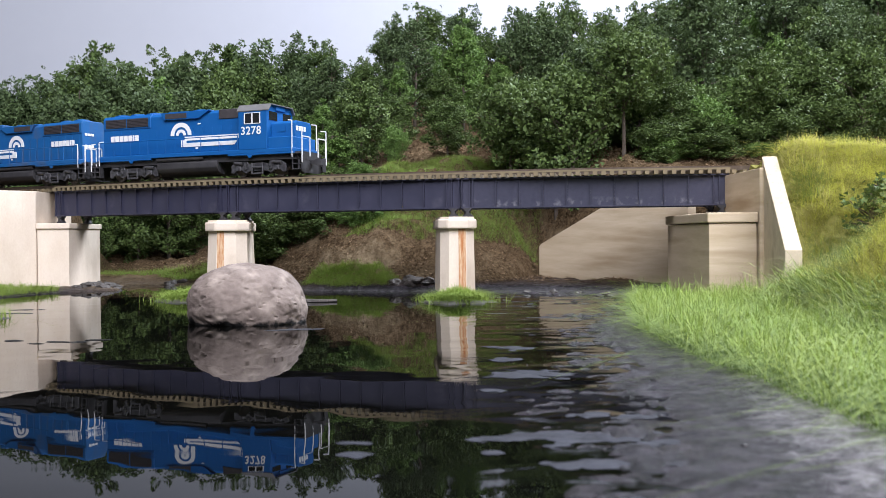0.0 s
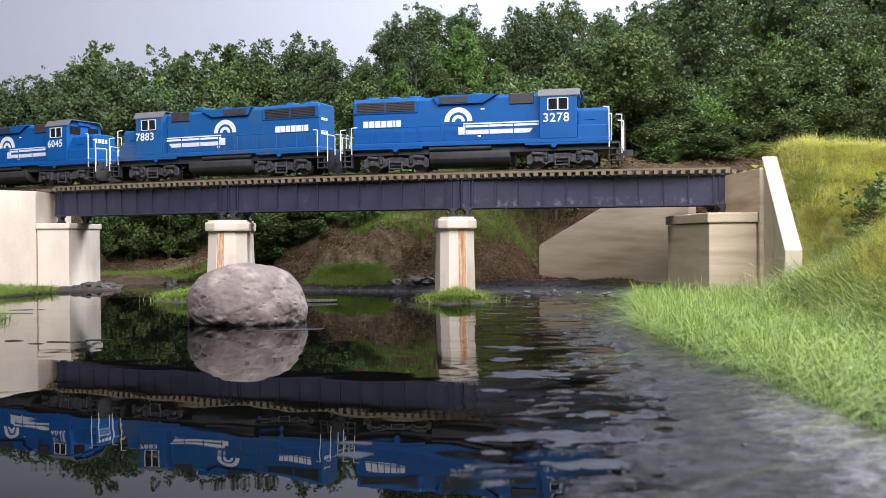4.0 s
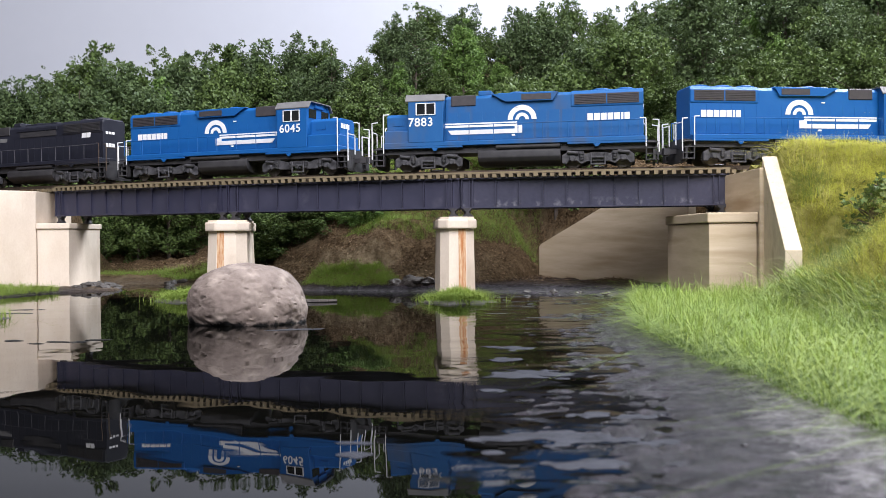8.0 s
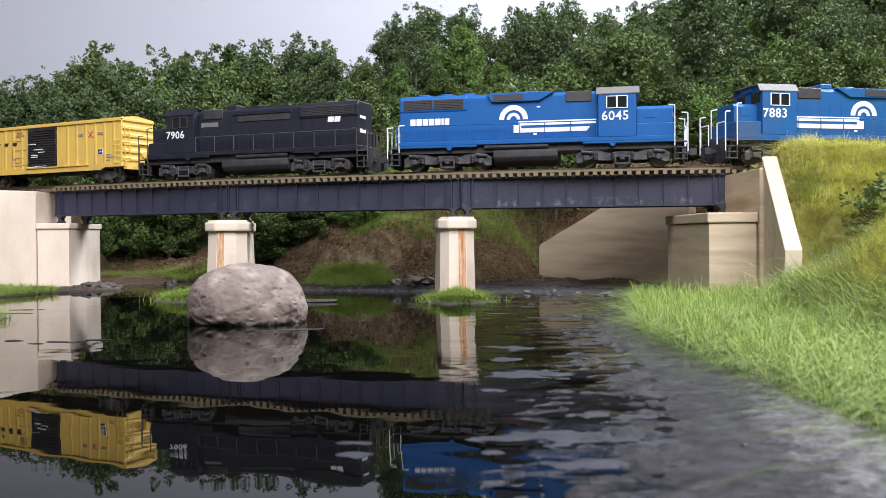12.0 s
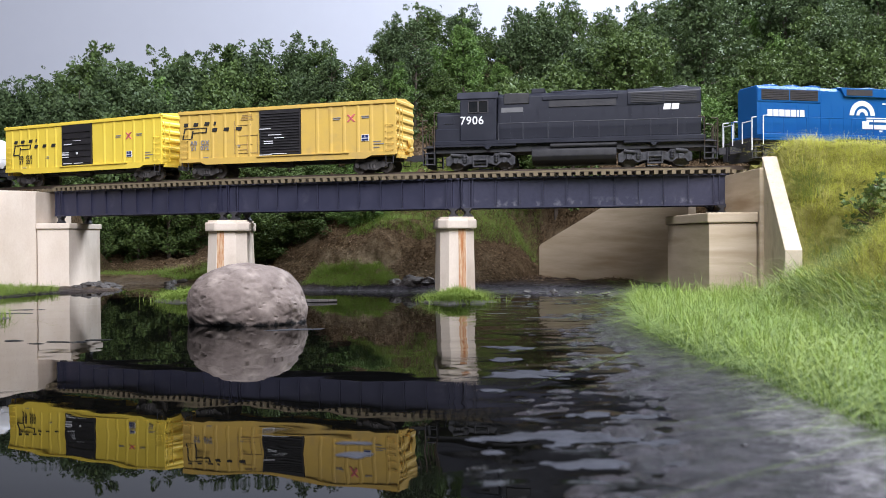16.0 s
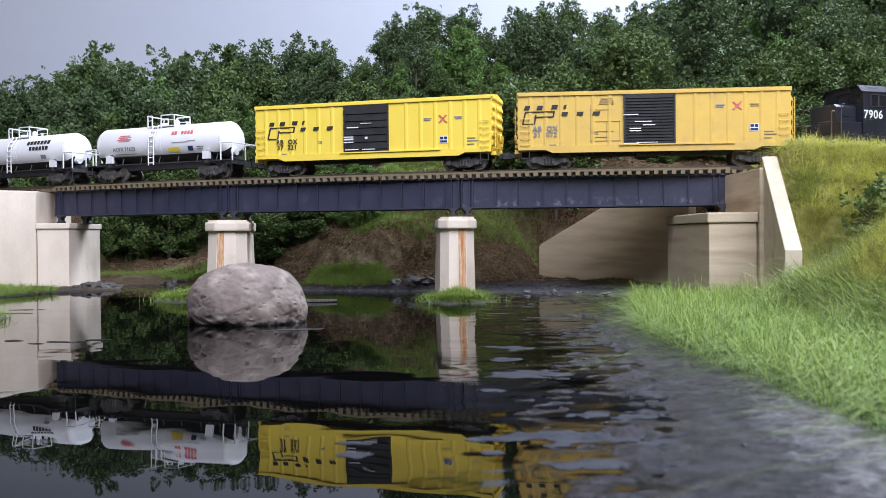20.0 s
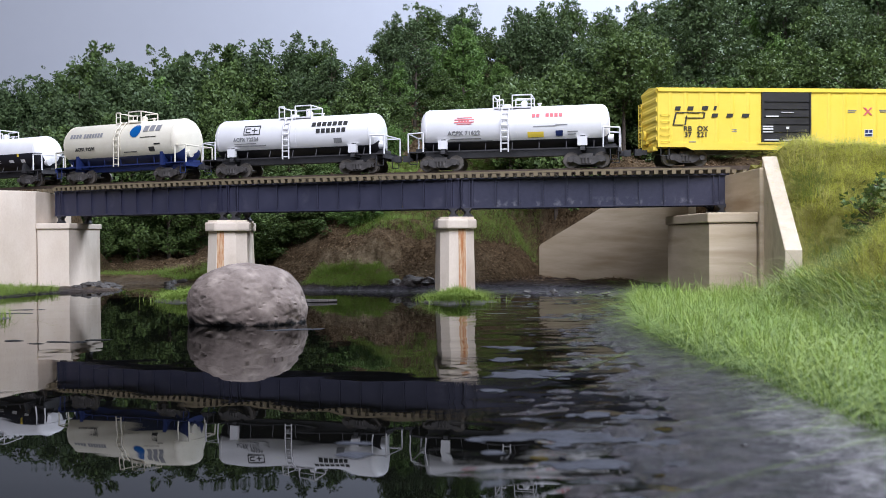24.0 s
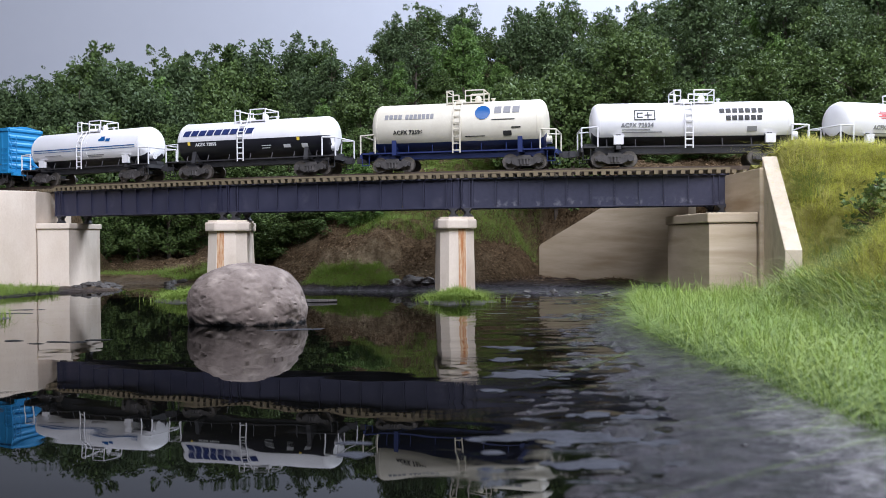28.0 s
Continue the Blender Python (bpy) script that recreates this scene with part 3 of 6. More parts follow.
def abutments():
    left = tagged(new("abutment"), "cream concrete bridge abutment with bearing block and wing wall", "abutment")
    bm = bmesh.new()
    prism(bm, [(-.3276, .730), (-.3020, .730), (-.3015, .795), (-.3276, .795)], -.004, .0500, "z")
    bevel(bm, .0006)
    part("bearing_block", bm, CONCRETE, left)
    bm = bmesh.new()
    prism(bm, [(-.3280, .7285), (-.3008, .7285), (-.3003, .7965), (-.3280, .7965)], .0500, .0545, "z")
    bevel(bm, .0008)
    part("cap_slab", bm, CONCRETE, left)
    bm = bmesh.new()
    prism(bm, [(-.3285, .7305), (-.3285, .800), (-.336, .800), (-.336, .7225)], -.004, .0805, "z")
    bevel(bm, .0006)
    part("back_wall", bm, CONCRETE, left)
    bm = bmesh.new()
    wall_strip(bm, [(-.43, .630), (-.3285, .7300)], [.0800, .0805], -.004, .008)
    bevel(bm, .0006)
    part("wing_wall", bm, CONCRETE, left)

    right = tagged(new("abutment"), "tan concrete bridge abutment with bearing block and sloped wing walls", "abutment")
    bm = bmesh.new()
    prism(bm, [(.1560, .530), (.1840, .530), (.1900, .628), (.1560, .628)], -.004, .0478, "z")
    bevel(bm, .0006)
    part("bearing_block", bm, CONCRETE_TAN, right)
    bm = bmesh.new()
    prism(bm, [(.1548, .5288), (.1845, .5288), (.1905, .6295), (.1548, .6295)], .0482, .0541, "z")
    bevel(bm, .0008)
    part("cap_slab", bm, CONCRETE_TAN, right)
    bm = bmesh.new()
    prism(bm, [(.1860, .640), (.1850, .528), (.195, .528), (.198, .640)], -.004, .0800, "z")
    bevel(bm, .0006)
    part("back_wall", bm, CONCRETE_TAN, right)
    bm = bmesh.new()
    wall_strip(bm, [(.1740, .460), (.1888, .535)], [.0330, .0872], -.004, -.0085)
    bevel(bm, .0006)
    part("wing_wall", bm, CONCRETE_WORN, right, "pale concrete with a steep sloping top")
    bm = bmesh.new()
    wall_strip(bm, [(.0830, .782), (.0845, .780), (.1508, .693), (.178, .656)], [.0322, .0345, .0800, .0800], .0045, .009)
    bevel(bm, .0006)
    part("rear_wing_wall", bm, CONCRETE_TAN, right)


abutments()


def pier(x, y, turn, base_z, wide, ch, flare, rust):
    p = tagged(new("bridge_pier"), "cream concrete bridge pier with chamfered corners and rust streak", "pier", "bridge piers")
    p.matrix_basis = pose(x, y, base_z, 0, 0, turn)
    top = .0545 - base_z

    def ring(k, ch=ch, w=wide, fr=-.0165, bk=.046):
        return [(-w * k, fr * k + ch), (-w * k + ch, fr * k), (w * k - ch, fr * k), (w * k, fr * k + ch), (w * k, bk - ch), (w * k - ch, bk), (-w * k + ch, bk), (-w * k, bk - ch)]
    bm = bmesh.new()
    lo, hi = ring(flare), ring(1.0)
    u = [bm.verts.new((a, b, 0)) for a, b in lo]
    v = [bm.verts.new((a, b, top - .0075)) for a, b in hi]
    bm.faces.new(u[::-1]), bm.faces.new(v)
    for i in range(8):
        bm.faces.new((u[i], u[(i + 1) % 8], v[(i + 1) % 8], v[i]))
    bevel(bm, .0005)
    part("shaft", bm, CONCRETE, p)
    bm = bmesh.new()
    prism(bm, ring(1.17, ch * 1.1), top - .0080, top - .0015, "z")
    bevel(bm, .0012)
    prism(bm, ring(1.03, ch), top - .0018, top, "z")
    part("cap", bm, CONCRETE, p)
    bm = bmesh.new()
    z0, z1 = .0005, top - .008
    for k0, k1, a, b in ((flare, 1.0, *rust),):
        v = [bm.verts.new(q) for q in ((a * 1.1, -.0165 * k0 - .0002, z0), (b, -.0165 * k0 - .0002, z0), (b, -.0165 * k1 - .0002, z1), (a, -.0165 * k1 - .0002, z1))]
        w = [bm.verts.new(q.co + Vector((0, .0006, 0))) for q in v]
        bm.faces.new(v), bm.faces.new(w)
        for i in range(4):
            bm.faces.new((v[i], v[(i + 1) % 4], w[(i + 1) % 4], w[i]))
    part("rust_streak", bm, RUSTM, p, "orange rust streak down the front")
    return p


pier(-.1588, .672, 6, .002, .0136, .0072, 1.12, (-.0064, -.0016))
pier(.0088, .620, 4, .003, .0112, .0056, 1.07, (.0004, .0052))


# ---- bridge spans, ties and rails ----
def span(s0, s1, panels, paint):
    x0, y0, _ = track(s0)
    x1, y1, _ = track(s1)
    th = math.atan2(y1 - y0, x1 - x0)
    ln = math.hypot(x1 - x0, y1 - y0) - .0003
    sp = tagged(new("bridge_span"), "dark blue-grey steel plate girder bridge span", "bridge span", "bridge spans")
    sp.matrix_basis = Matrix.Translation(((x0 + x1) / 2, (y0 + y1) / 2, 0)) @ Matrix.Rotation(th, 4, "Z")
    h = ln / 2
    zt, zb = .0812, .0605
    for side in (-1, 1):
        yy = side * .0135
        bm = bmesh.new()
        h = ln / 2 - side * .00085
        box(bm, -h, h, yy - .0004, yy + .0004, zb + .0006, zt - .0006)
        part("web", bm, paint, sp)
        for z in (zb, zt - .0009):
            bm = bmesh.new()
            box(bm, -h, h, yy - .0022, yy + .0022, z, z + .0009)
            part("flange", bm, GIRDER, sp)
        xs = [-h + .0006, -h + .006] + [-h + ln * (i + .5) / panels for i in range(panels)] + [h - .006, h - .0006]
        bm = bmesh.new()
        box(bm, -.00032, .00032, yy + (-.0019 if side < 0 else .0004), yy + (-.0004 if side < 0 else .0019), zb + .0009, zt - .0009)
        me = mesh_of("stiffener", bm, GIRDER)
        for x in xs:
            part("stiffener", me, GIRDER, sp, at=pose(x, 0, 0))
    for x in (-h * .8, -h * .4, 0, h * .4, h * .8):
        bm = bmesh.new()
        box(bm, x - .0006, x + .0006, -.013, .013, zb + .004, zt - .004)
        part("cross_frame", bm, GIRDER, sp)
    return sp


JOINTS = (-.3386, -.1627, .0163, .1925)
for a, b in zip(JOINTS, JOINTS[1:]):
    span(a, b, 11, GIRDER_LIMED if a > 0 else GIRDER)


def shoe(s, off):
    bm = bmesh.new()
    prism(bm, [(-.0032, .0545), (.0032, .0545), (.0032, .0553), (.0012, .0572), (.0012, .0585), (.0028, .0598), (.0028, .0606), (-.0028, .0606), (-.0028, .0598), (-.0012, .0585), (-.0012, .0572), (-.0032, .0553)], -.0022, .0022, "y")
    ob = part("bearing_shoe", bm, UNDER)
    ob.matrix_basis = track_pose(s, off)
    tagged(ob, "dark steel bearing shoe under a girder end", "bearing", "bearing shoes")


for s_j in (-.1627, .0163):
    for ds in (-.005, .005):
        for off in (-.0135, .0135):
            shoe(s_j + ds - (.007 if off > 0 else 0), off)
for s_j in (-.333, .1865):
    for off in (-.0135, .0135):
        shoe(s_j, off)


def track_work():
    deck = tagged(new("track"), "open railway track on weathered timber ties", "track", kind="structure")
    bm = bmesh.new()
    box(bm, -.0014, .0014, -.0168, .0168, .0813, .0838)
    me = mesh_of("tie", bm, TIMBER)
    s = -.3375
    while s < .1915:
        part("tie", me, TIMBER, deck, at=track_pose(s) @ pose(0, random.uniform(-.0003, .0003), random.uniform(-.0001, .0001), 0, 0, random.uniform(-.6, .6)))
        s += .00555
    bm = bmesh.new()
    box(bm, -.0013, .0013, -.0150, .0150, .0815, .0838)
    me = mesh_of("tie", bm, TIMBER)
    for lo, hi in ((-.62, -.3375), (.1945, .42)):
        s = lo
        while s < hi:
            part("tie", me, TIMBER, deck, at=track_pose(s) @ pose(0, 0, 0, 0, 0, random.uniform(-1, 1)))
            s += .0068

    def ribbon(name, off, w, z0, z1, lo, hi, mat):
        bm = bmesh.new()
        prev = None
        n = max(2, int((hi - lo) / .03))
        for i in range(n + 1):
            sv = lo + (hi - lo) * i / n
            v = []
            for o, z in ((off - w, z0), (off + w, z0), (off + w, z1), (off - w, z1)):
                x, y, _ = track(sv, o)
                v.append(bm.verts.new((x, y, z)))
            if prev:
                for k in range(4):
                    bm.faces.new((prev[k], prev[(k + 1) % 4], v[(k + 1) % 4], v[k]))
            else:
                bm.faces.new(v)
            prev = v
        bm.faces.new(prev)
        part(name, bm, mat, deck)
    for off in (-.00825, .00825):
        ribbon("rail", off, .00045, .0842, RAIL_Z, -2.6, 2.2, RAIL)
        ribbon("rail_foot", off, .0011, .0839, .0843, -2.6, 2.2, RAIL)
    for off in (-.0155, .0155):
        ribbon("guard_timber", off, .0011, .0839, .0851, -.3375, .1915, TIMBER)


track_work()


def boulder():
    bm = bmesh.new()
    bmesh.ops.create_icosphere(bm, subdivisions=6, radius=1)
    for v in bm.verts:
        d = v.co.normalized()
        p = 2.2
        k = (abs(d.x) ** p + abs(d.y) ** p + abs(d.z) ** p) ** (-1 / p)
        q = d * k
        lump = 1 + .050 * noise.noise(d * 1.4) + .034 * noise.noise(d * 3.1 + Vector((3, 1, 2))) + .013 * noise.noise(d * 9) + .008 * noise.noise(d * 24)
        pit = max(0, noise.noise(d * 8 + Vector((5, 5, 5))) - .26) * .07 + max(0, noise.noise(d * 19 + Vector((2, 8, 5))) - .30) * .06
        q = q * (lump - pit)
        v.co = (q.x * .0292 * (1 - .07 * q.z) + .0008 * q.z, q.y * .026, q.z * .0204 - q.x * .0006)
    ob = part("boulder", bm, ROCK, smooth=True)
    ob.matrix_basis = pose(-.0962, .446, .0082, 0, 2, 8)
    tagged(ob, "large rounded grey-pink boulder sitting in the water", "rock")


boulder()


# ---- trees ----
def tree_meshes(seed, tall, wide, leaves, leaf, lean=0.0, bare=0.14):
    """A trunk with limbs, and a crown of small folded leaves gathered on twigs."""
    rnd = random.Random(seed)
    bm = bmesh.new()
    tips = []
    top = Vector((lean * tall, 0, tall * .92))
    rod(bm, (0, 0, -.006), top * .45, .0022, .0015, 7)
    rod(bm, top * .45, top, .0015, .0004, 6)
    n_limb = 30
    for i in range(n_limb):
        f = bare + (1 - bare) * (i + rnd.random()) / n_limb
        a = i * 2.4 + rnd.uniform(-.5, .5)
        base = top * (f * .95)
        prof = math.sin(min(1, (f - bare) / (1 - bare) * .92 + .16) * math.pi) ** .6
        r = wide * (.45 + .6 * rnd.random()) * prof
        end = base + Vector((math.cos(a) * r, math.sin(a) * r, r * rnd.uniform(.15, .9)))
        if f > .25:
            rod(bm, base, end, .0007, .0002, 4)
        for _ in range(5):
            t = rnd.uniform(.35, 1.08)
            c = base.lerp(end, t) + Vector((rnd.gauss(0, 1), rnd.gauss(0, 1), rnd.gauss(0, .8))) * wide * .16
            tips.append((c, wide * rnd.uniform(.10, .24)))
    for _ in range(9):
        c = top + Vector((rnd.gauss(0, wide * .18), rnd.gauss(0, wide * .18), rnd.uniform(-.02, .07) * tall))
        tips.append((c, wide * rnd.uniform(.05, .12)))
    trunk = mesh_of("trunk", bm, BARK)
    g = np.random.RandomState(seed)
    w = np.array([r * r for _, r in tips])
    pick = g.choice(len(tips), leaves, p=w / w.sum())
    cen = np.array([c[:] for c, _ in tips])[pick]
    rad = np.array([r for _, r in tips])[pick]
    dirs = g.normal(size=(leaves, 3))
    dirs /= np.linalg.norm(dirs, axis=1)[:, None]
    pos = cen + dirs * (rad * g.uniform(.25, 1.0, leaves) ** .6)[:, None]
    u = g.normal(size=(leaves, 3))
    u /= np.linalg.norm(u, axis=1)[:, None]
    v = np.cross(u, g.normal(size=(leaves, 3)))
    v /= np.linalg.norm(v, axis=1)[:, None]
    ln = (leaf * g.uniform(.55, 1.3, leaves))[:, None]
    nrm = np.cross(u, v) * ln * .25
    tri = np.stack([pos - u * ln - v * ln * .45, pos + nrm + v * ln * .75, pos + u * ln - v * ln * .45], 1).reshape(-1, 3)
    faces = [(3 * i, 3 * i + 1, 3 * i + 2) for i in range(leaves)]
    return trunk, tri.tolist(), faces


def make_tree(seed, tall, wide, leaves, leaf, mat, **kw):
    leaves, leaf = int(leaves * 1.7), leaf * .93
    trunk, q, f = tree_meshes(seed, tall, wide, leaves, leaf, **kw)
    t = new("tree")
    part("trunk", trunk, BARK, t)
    part("crown", sheet("crown", q, f, mat), mat, t)
    return t


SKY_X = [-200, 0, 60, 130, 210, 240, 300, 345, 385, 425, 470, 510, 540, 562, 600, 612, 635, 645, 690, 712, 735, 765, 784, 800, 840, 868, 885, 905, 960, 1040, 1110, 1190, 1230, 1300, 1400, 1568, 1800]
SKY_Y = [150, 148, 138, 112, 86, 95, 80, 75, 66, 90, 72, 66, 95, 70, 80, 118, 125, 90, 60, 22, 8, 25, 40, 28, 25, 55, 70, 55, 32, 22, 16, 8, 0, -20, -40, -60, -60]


def woods():
    kinds = [make_tree(1, .16, .044, 6600, .0021, LEAF), make_tree(2, .16, .038, 6000, .0020, LEAF2, lean=.05), make_tree(3, .16, .048, 6800, .0021, LEAF3),
             make_tree(4, .16, .034, 3000, .0018, LEAF3, lean=-.06), make_tree(5, .16, .050, 7200, .0021, LEAF), make_tree(6, .10, .044, 5200, .0020, LEAF, bare=.04),
             make_tree(7, .09, .046, 5200, .0020, LEAF2, bare=.04)]
    kinds.append(make_tree(8, .13, .050, 6400, .0021, LEAF, bare=.42))
    used = [False] * len(kinds)
    labels = ["dark green leafy model tree on the wooded slope", "fresh green leafy model tree on the wooded slope", "grey-green leafy model tree on the wooded slope",
              "thin airy grey-green model tree with open twigs", "broad dark green model tree on the wooded slope", "low dark green bush on the slope", "low fresh green bush on the slope", "leafy model tree with a bare slender trunk behind the track"]
    rnd = random.Random(77)

    def plant(k, x, y, tall):
        base = (.16, .16, .16, .16, .16, .10, .09, .13)[k]
        sc = tall / base
        m = Matrix.Translation((x, y, z_at(x, y) - .001)) @ Matrix.Rotation(rnd.uniform(0, 6.28), 4, "Z") @ Matrix.Diagonal((min(max(sc, .6), 1.35), min(max(sc, .6), 1.35), sc, 1))
        if used[k]:
            ob = copy_thing(kinds[k], m)
        else:
            ob, used[k] = kinds[k], True
            ob.matrix_basis = m
        tagged(ob, labels[k], "bush" if k in (5, 6) else "tree", "bushes on the slope" if k in (5, 6) else "trees of the wood")

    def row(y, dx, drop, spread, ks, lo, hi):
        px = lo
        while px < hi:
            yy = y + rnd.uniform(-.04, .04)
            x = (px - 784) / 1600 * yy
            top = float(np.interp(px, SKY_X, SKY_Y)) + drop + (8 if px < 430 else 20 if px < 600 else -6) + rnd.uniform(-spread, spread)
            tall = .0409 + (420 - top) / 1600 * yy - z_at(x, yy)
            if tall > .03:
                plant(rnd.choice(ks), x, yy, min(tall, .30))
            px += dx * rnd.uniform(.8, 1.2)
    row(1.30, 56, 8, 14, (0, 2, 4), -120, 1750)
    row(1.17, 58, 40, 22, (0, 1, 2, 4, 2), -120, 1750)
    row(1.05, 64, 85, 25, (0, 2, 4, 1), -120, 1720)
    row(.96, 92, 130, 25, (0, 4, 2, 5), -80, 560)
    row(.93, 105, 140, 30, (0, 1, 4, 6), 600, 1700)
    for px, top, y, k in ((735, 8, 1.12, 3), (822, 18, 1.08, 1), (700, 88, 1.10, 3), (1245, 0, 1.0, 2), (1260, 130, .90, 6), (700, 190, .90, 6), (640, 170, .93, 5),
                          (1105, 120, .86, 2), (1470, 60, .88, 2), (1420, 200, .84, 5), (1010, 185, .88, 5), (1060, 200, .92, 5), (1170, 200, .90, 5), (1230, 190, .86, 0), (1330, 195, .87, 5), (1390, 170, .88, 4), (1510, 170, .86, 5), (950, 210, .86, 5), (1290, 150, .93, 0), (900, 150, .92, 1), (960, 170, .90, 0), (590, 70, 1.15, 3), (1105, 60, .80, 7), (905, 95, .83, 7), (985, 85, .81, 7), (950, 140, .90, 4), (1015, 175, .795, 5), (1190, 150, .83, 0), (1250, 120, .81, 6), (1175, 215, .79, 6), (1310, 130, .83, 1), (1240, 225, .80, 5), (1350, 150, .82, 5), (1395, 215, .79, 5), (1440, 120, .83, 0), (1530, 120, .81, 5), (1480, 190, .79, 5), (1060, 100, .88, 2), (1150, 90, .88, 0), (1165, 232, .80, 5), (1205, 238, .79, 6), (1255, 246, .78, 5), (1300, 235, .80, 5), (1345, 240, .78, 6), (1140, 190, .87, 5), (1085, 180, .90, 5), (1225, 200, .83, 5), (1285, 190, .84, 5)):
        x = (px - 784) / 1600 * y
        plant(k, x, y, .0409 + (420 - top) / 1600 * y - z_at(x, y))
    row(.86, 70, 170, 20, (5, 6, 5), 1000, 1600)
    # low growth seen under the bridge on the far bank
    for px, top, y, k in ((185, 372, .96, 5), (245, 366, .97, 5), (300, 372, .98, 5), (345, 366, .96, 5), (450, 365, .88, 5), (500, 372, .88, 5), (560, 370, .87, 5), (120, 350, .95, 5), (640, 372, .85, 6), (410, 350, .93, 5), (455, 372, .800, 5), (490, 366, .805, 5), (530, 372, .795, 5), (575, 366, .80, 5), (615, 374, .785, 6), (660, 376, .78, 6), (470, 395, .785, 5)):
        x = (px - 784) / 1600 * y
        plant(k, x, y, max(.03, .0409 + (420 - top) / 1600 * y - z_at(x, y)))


woods()


# ---- grass ----
def grass(name, count, where, tall, mat, label, lean=.5, width=.00035, seed=1, short=False, lift=None, comb=.75):
    g = np.random.RandomState(seed)
    x, y = where(g, count)
    n = len(x)
    z = (np.maximum(sampled(x, y), .0006) if lift is None else lift(x, y)) - .0003
    h = tall * g.uniform(.5, 1.25, n) * np.clip(1 + .38 * rough(x, y, .011, 1.0), .35, 1.7)
    a = g.uniform(0, 6.28, n)
    tilt = np.abs(g.normal(0, lean, n))
    e = .004
    gx, gy = (sampled(x + e, y) - sampled(x - e, y)) / (2 * e), (sampled(x, y + e) - sampled(x, y - e)) / (2 * e)
    steep = np.clip(np.hypot(gx, gy), 1e-6, None)
    k = np.minimum(steep, 1.2) / steep * comb
    gx, gy = np.where(z > .004, gx * k, 0), np.where(z > .004, gy * k, 0)
    dx, dy = np.cos(a), np.sin(a)
    w = width * g.uniform(.7, 1.3, n)
    p = np.stack([x, y, z], 1)
    side = np.stack([-dy, dx, np.zeros(n)], 1) * w[:, None]
    mid = p + np.stack([(dx * tilt * .35 - gx * .5) * h, (dy * tilt * .35 - gy * .5) * h, h * .55], 1)
    tip = p + np.stack([(dx * tilt - gx) * h, (dy * tilt - gy) * h, h * np.clip(1 - .35 * tilt, .3, 1)], 1)
    if short:
        v = np.stack([p - side, p + side, tip], 1).reshape(-1, 3)
        faces = [(3 * i, 3 * i + 1, 3 * i + 2) for i in range(n)]
        return tagged(new(name, sheet(name, v.tolist(), faces, mat)), label, "grass", kind="stuff")
    v = np.stack([p - side, p + side, mid + side * .8, mid - side * .8, tip], 1).reshape(-1, 3)
    faces = []
    for i in range(n):
        k = 5 * i
        faces.append((k, k + 1, k + 2, k + 3)), faces.append((k + 3, k + 2, k + 4))
    tagged(new(name, sheet(name, v.tolist(), faces, mat)), label, "grass", kind="stuff")


def within(poly):
    xs, ys = [p[0] for p in poly], [p[1] for p in poly]

    def pick(g, n):
        x, y = g.uniform(min(xs), max(xs), n * 4), g.uniform(min(ys), max(ys), n * 4)
        ok = inside(x, y, poly)
        # thin out at random along the border, so that the edge is ragged
        ok &= seg_dist(x, y, list(poly) + [poly[0]]) > np.abs(g.normal(0, .0045, len(x)))
        return x[ok][:n], y[ok][:n]
    return pick


FLAT = [(.135, .60), (.115, .565), (.098, .47), (.082, .38), (.080, .278), (.083, .226), (.082, .177), (.085, .08), (.16, .08), (.165, .30), (.170, .41), (.185, .46), (.180, .525), (.152, .527)]
BANK = [(.150, .10), (.150, .30), (.152, .40), (.176, .445), (.184, .452), (.1985, .530), (.202, .562), (.45, .562), (.45, .10)]
grass("shore_grass", 185000, within(FLAT), .0054, GRASS, "bright green static grass along the muddy shore", 2.0, .000075, seed=3)
grass("shore_grass_strands", 15000, within(FLAT), .0130, GRASSL, "pale long strands in the shore grass", 2.4, .00012, seed=13)
grass("bank_grass", 210000, within(BANK), .0072, GRASSY, "yellow-green rough grass on the steep bank", 2.6, .00012, seed=4, short=True, comb=.05)
grass("bank_straw", 34000, within(BANK), .0085, GRASST, "thin dry straws among the grass of the bank", 2.8, .00010, seed=24, short=True, comb=.05)
grass("bank_green", 13000, within(BANK), .0075, GRASSO, "olive blades among the yellow grass of the bank", 2.6, .00011, seed=25, short=True, comb=.05)


def patches(poly, spots):
    base = within(poly)

    def pick(g, n):
        x, y = base(g, n * 4)
        keep = np.zeros(len(x), bool)
        for cx, cy, r in spots:
            keep |= np.hypot(x - cx, y - cy) < r * g.uniform(.4, 1.2, len(x))
        return x[keep][:n], y[keep][:n]
    return pick


grass("bank_grass_olive", 60000, patches(BANK, [(.180, .452, .016), (.190, .47, .012), (.175, .41, .020), (.190, .43, .018), (.206, .51, .012), (.215, .46, .016), (.165, .385, .014), (.235, .46, .014), (.186, .44, .022), (.172, .425, .016), (.205, .455, .018)]), .0085, GRASSO,
      "olive green grass tufts on the steep bank", 1.7, .00013, seed=5, short=True, comb=.3)
grass("bank_grass_tan", 30000, patches(BANK, [(.212, .535, .026), (.24, .55, .03), (.204, .485, .013), (.27, .545, .03), (.203, .52, .012)]), .0065, GRASST,
      "dry straw-coloured grass along the top of the bank", 1.7, .00013, seed=15, short=True, comb=.3)
LEFT = [(-.45, .50), (-.345, .59), (-.312, .648), (-.297, .70), (-.306, .722), (-.33, .722), (-.42, .63)]
grass("left_grass", 14000, within(LEFT), .0054, GRASSL, "short green grass below the abutment", 1.5, .00013, seed=6)
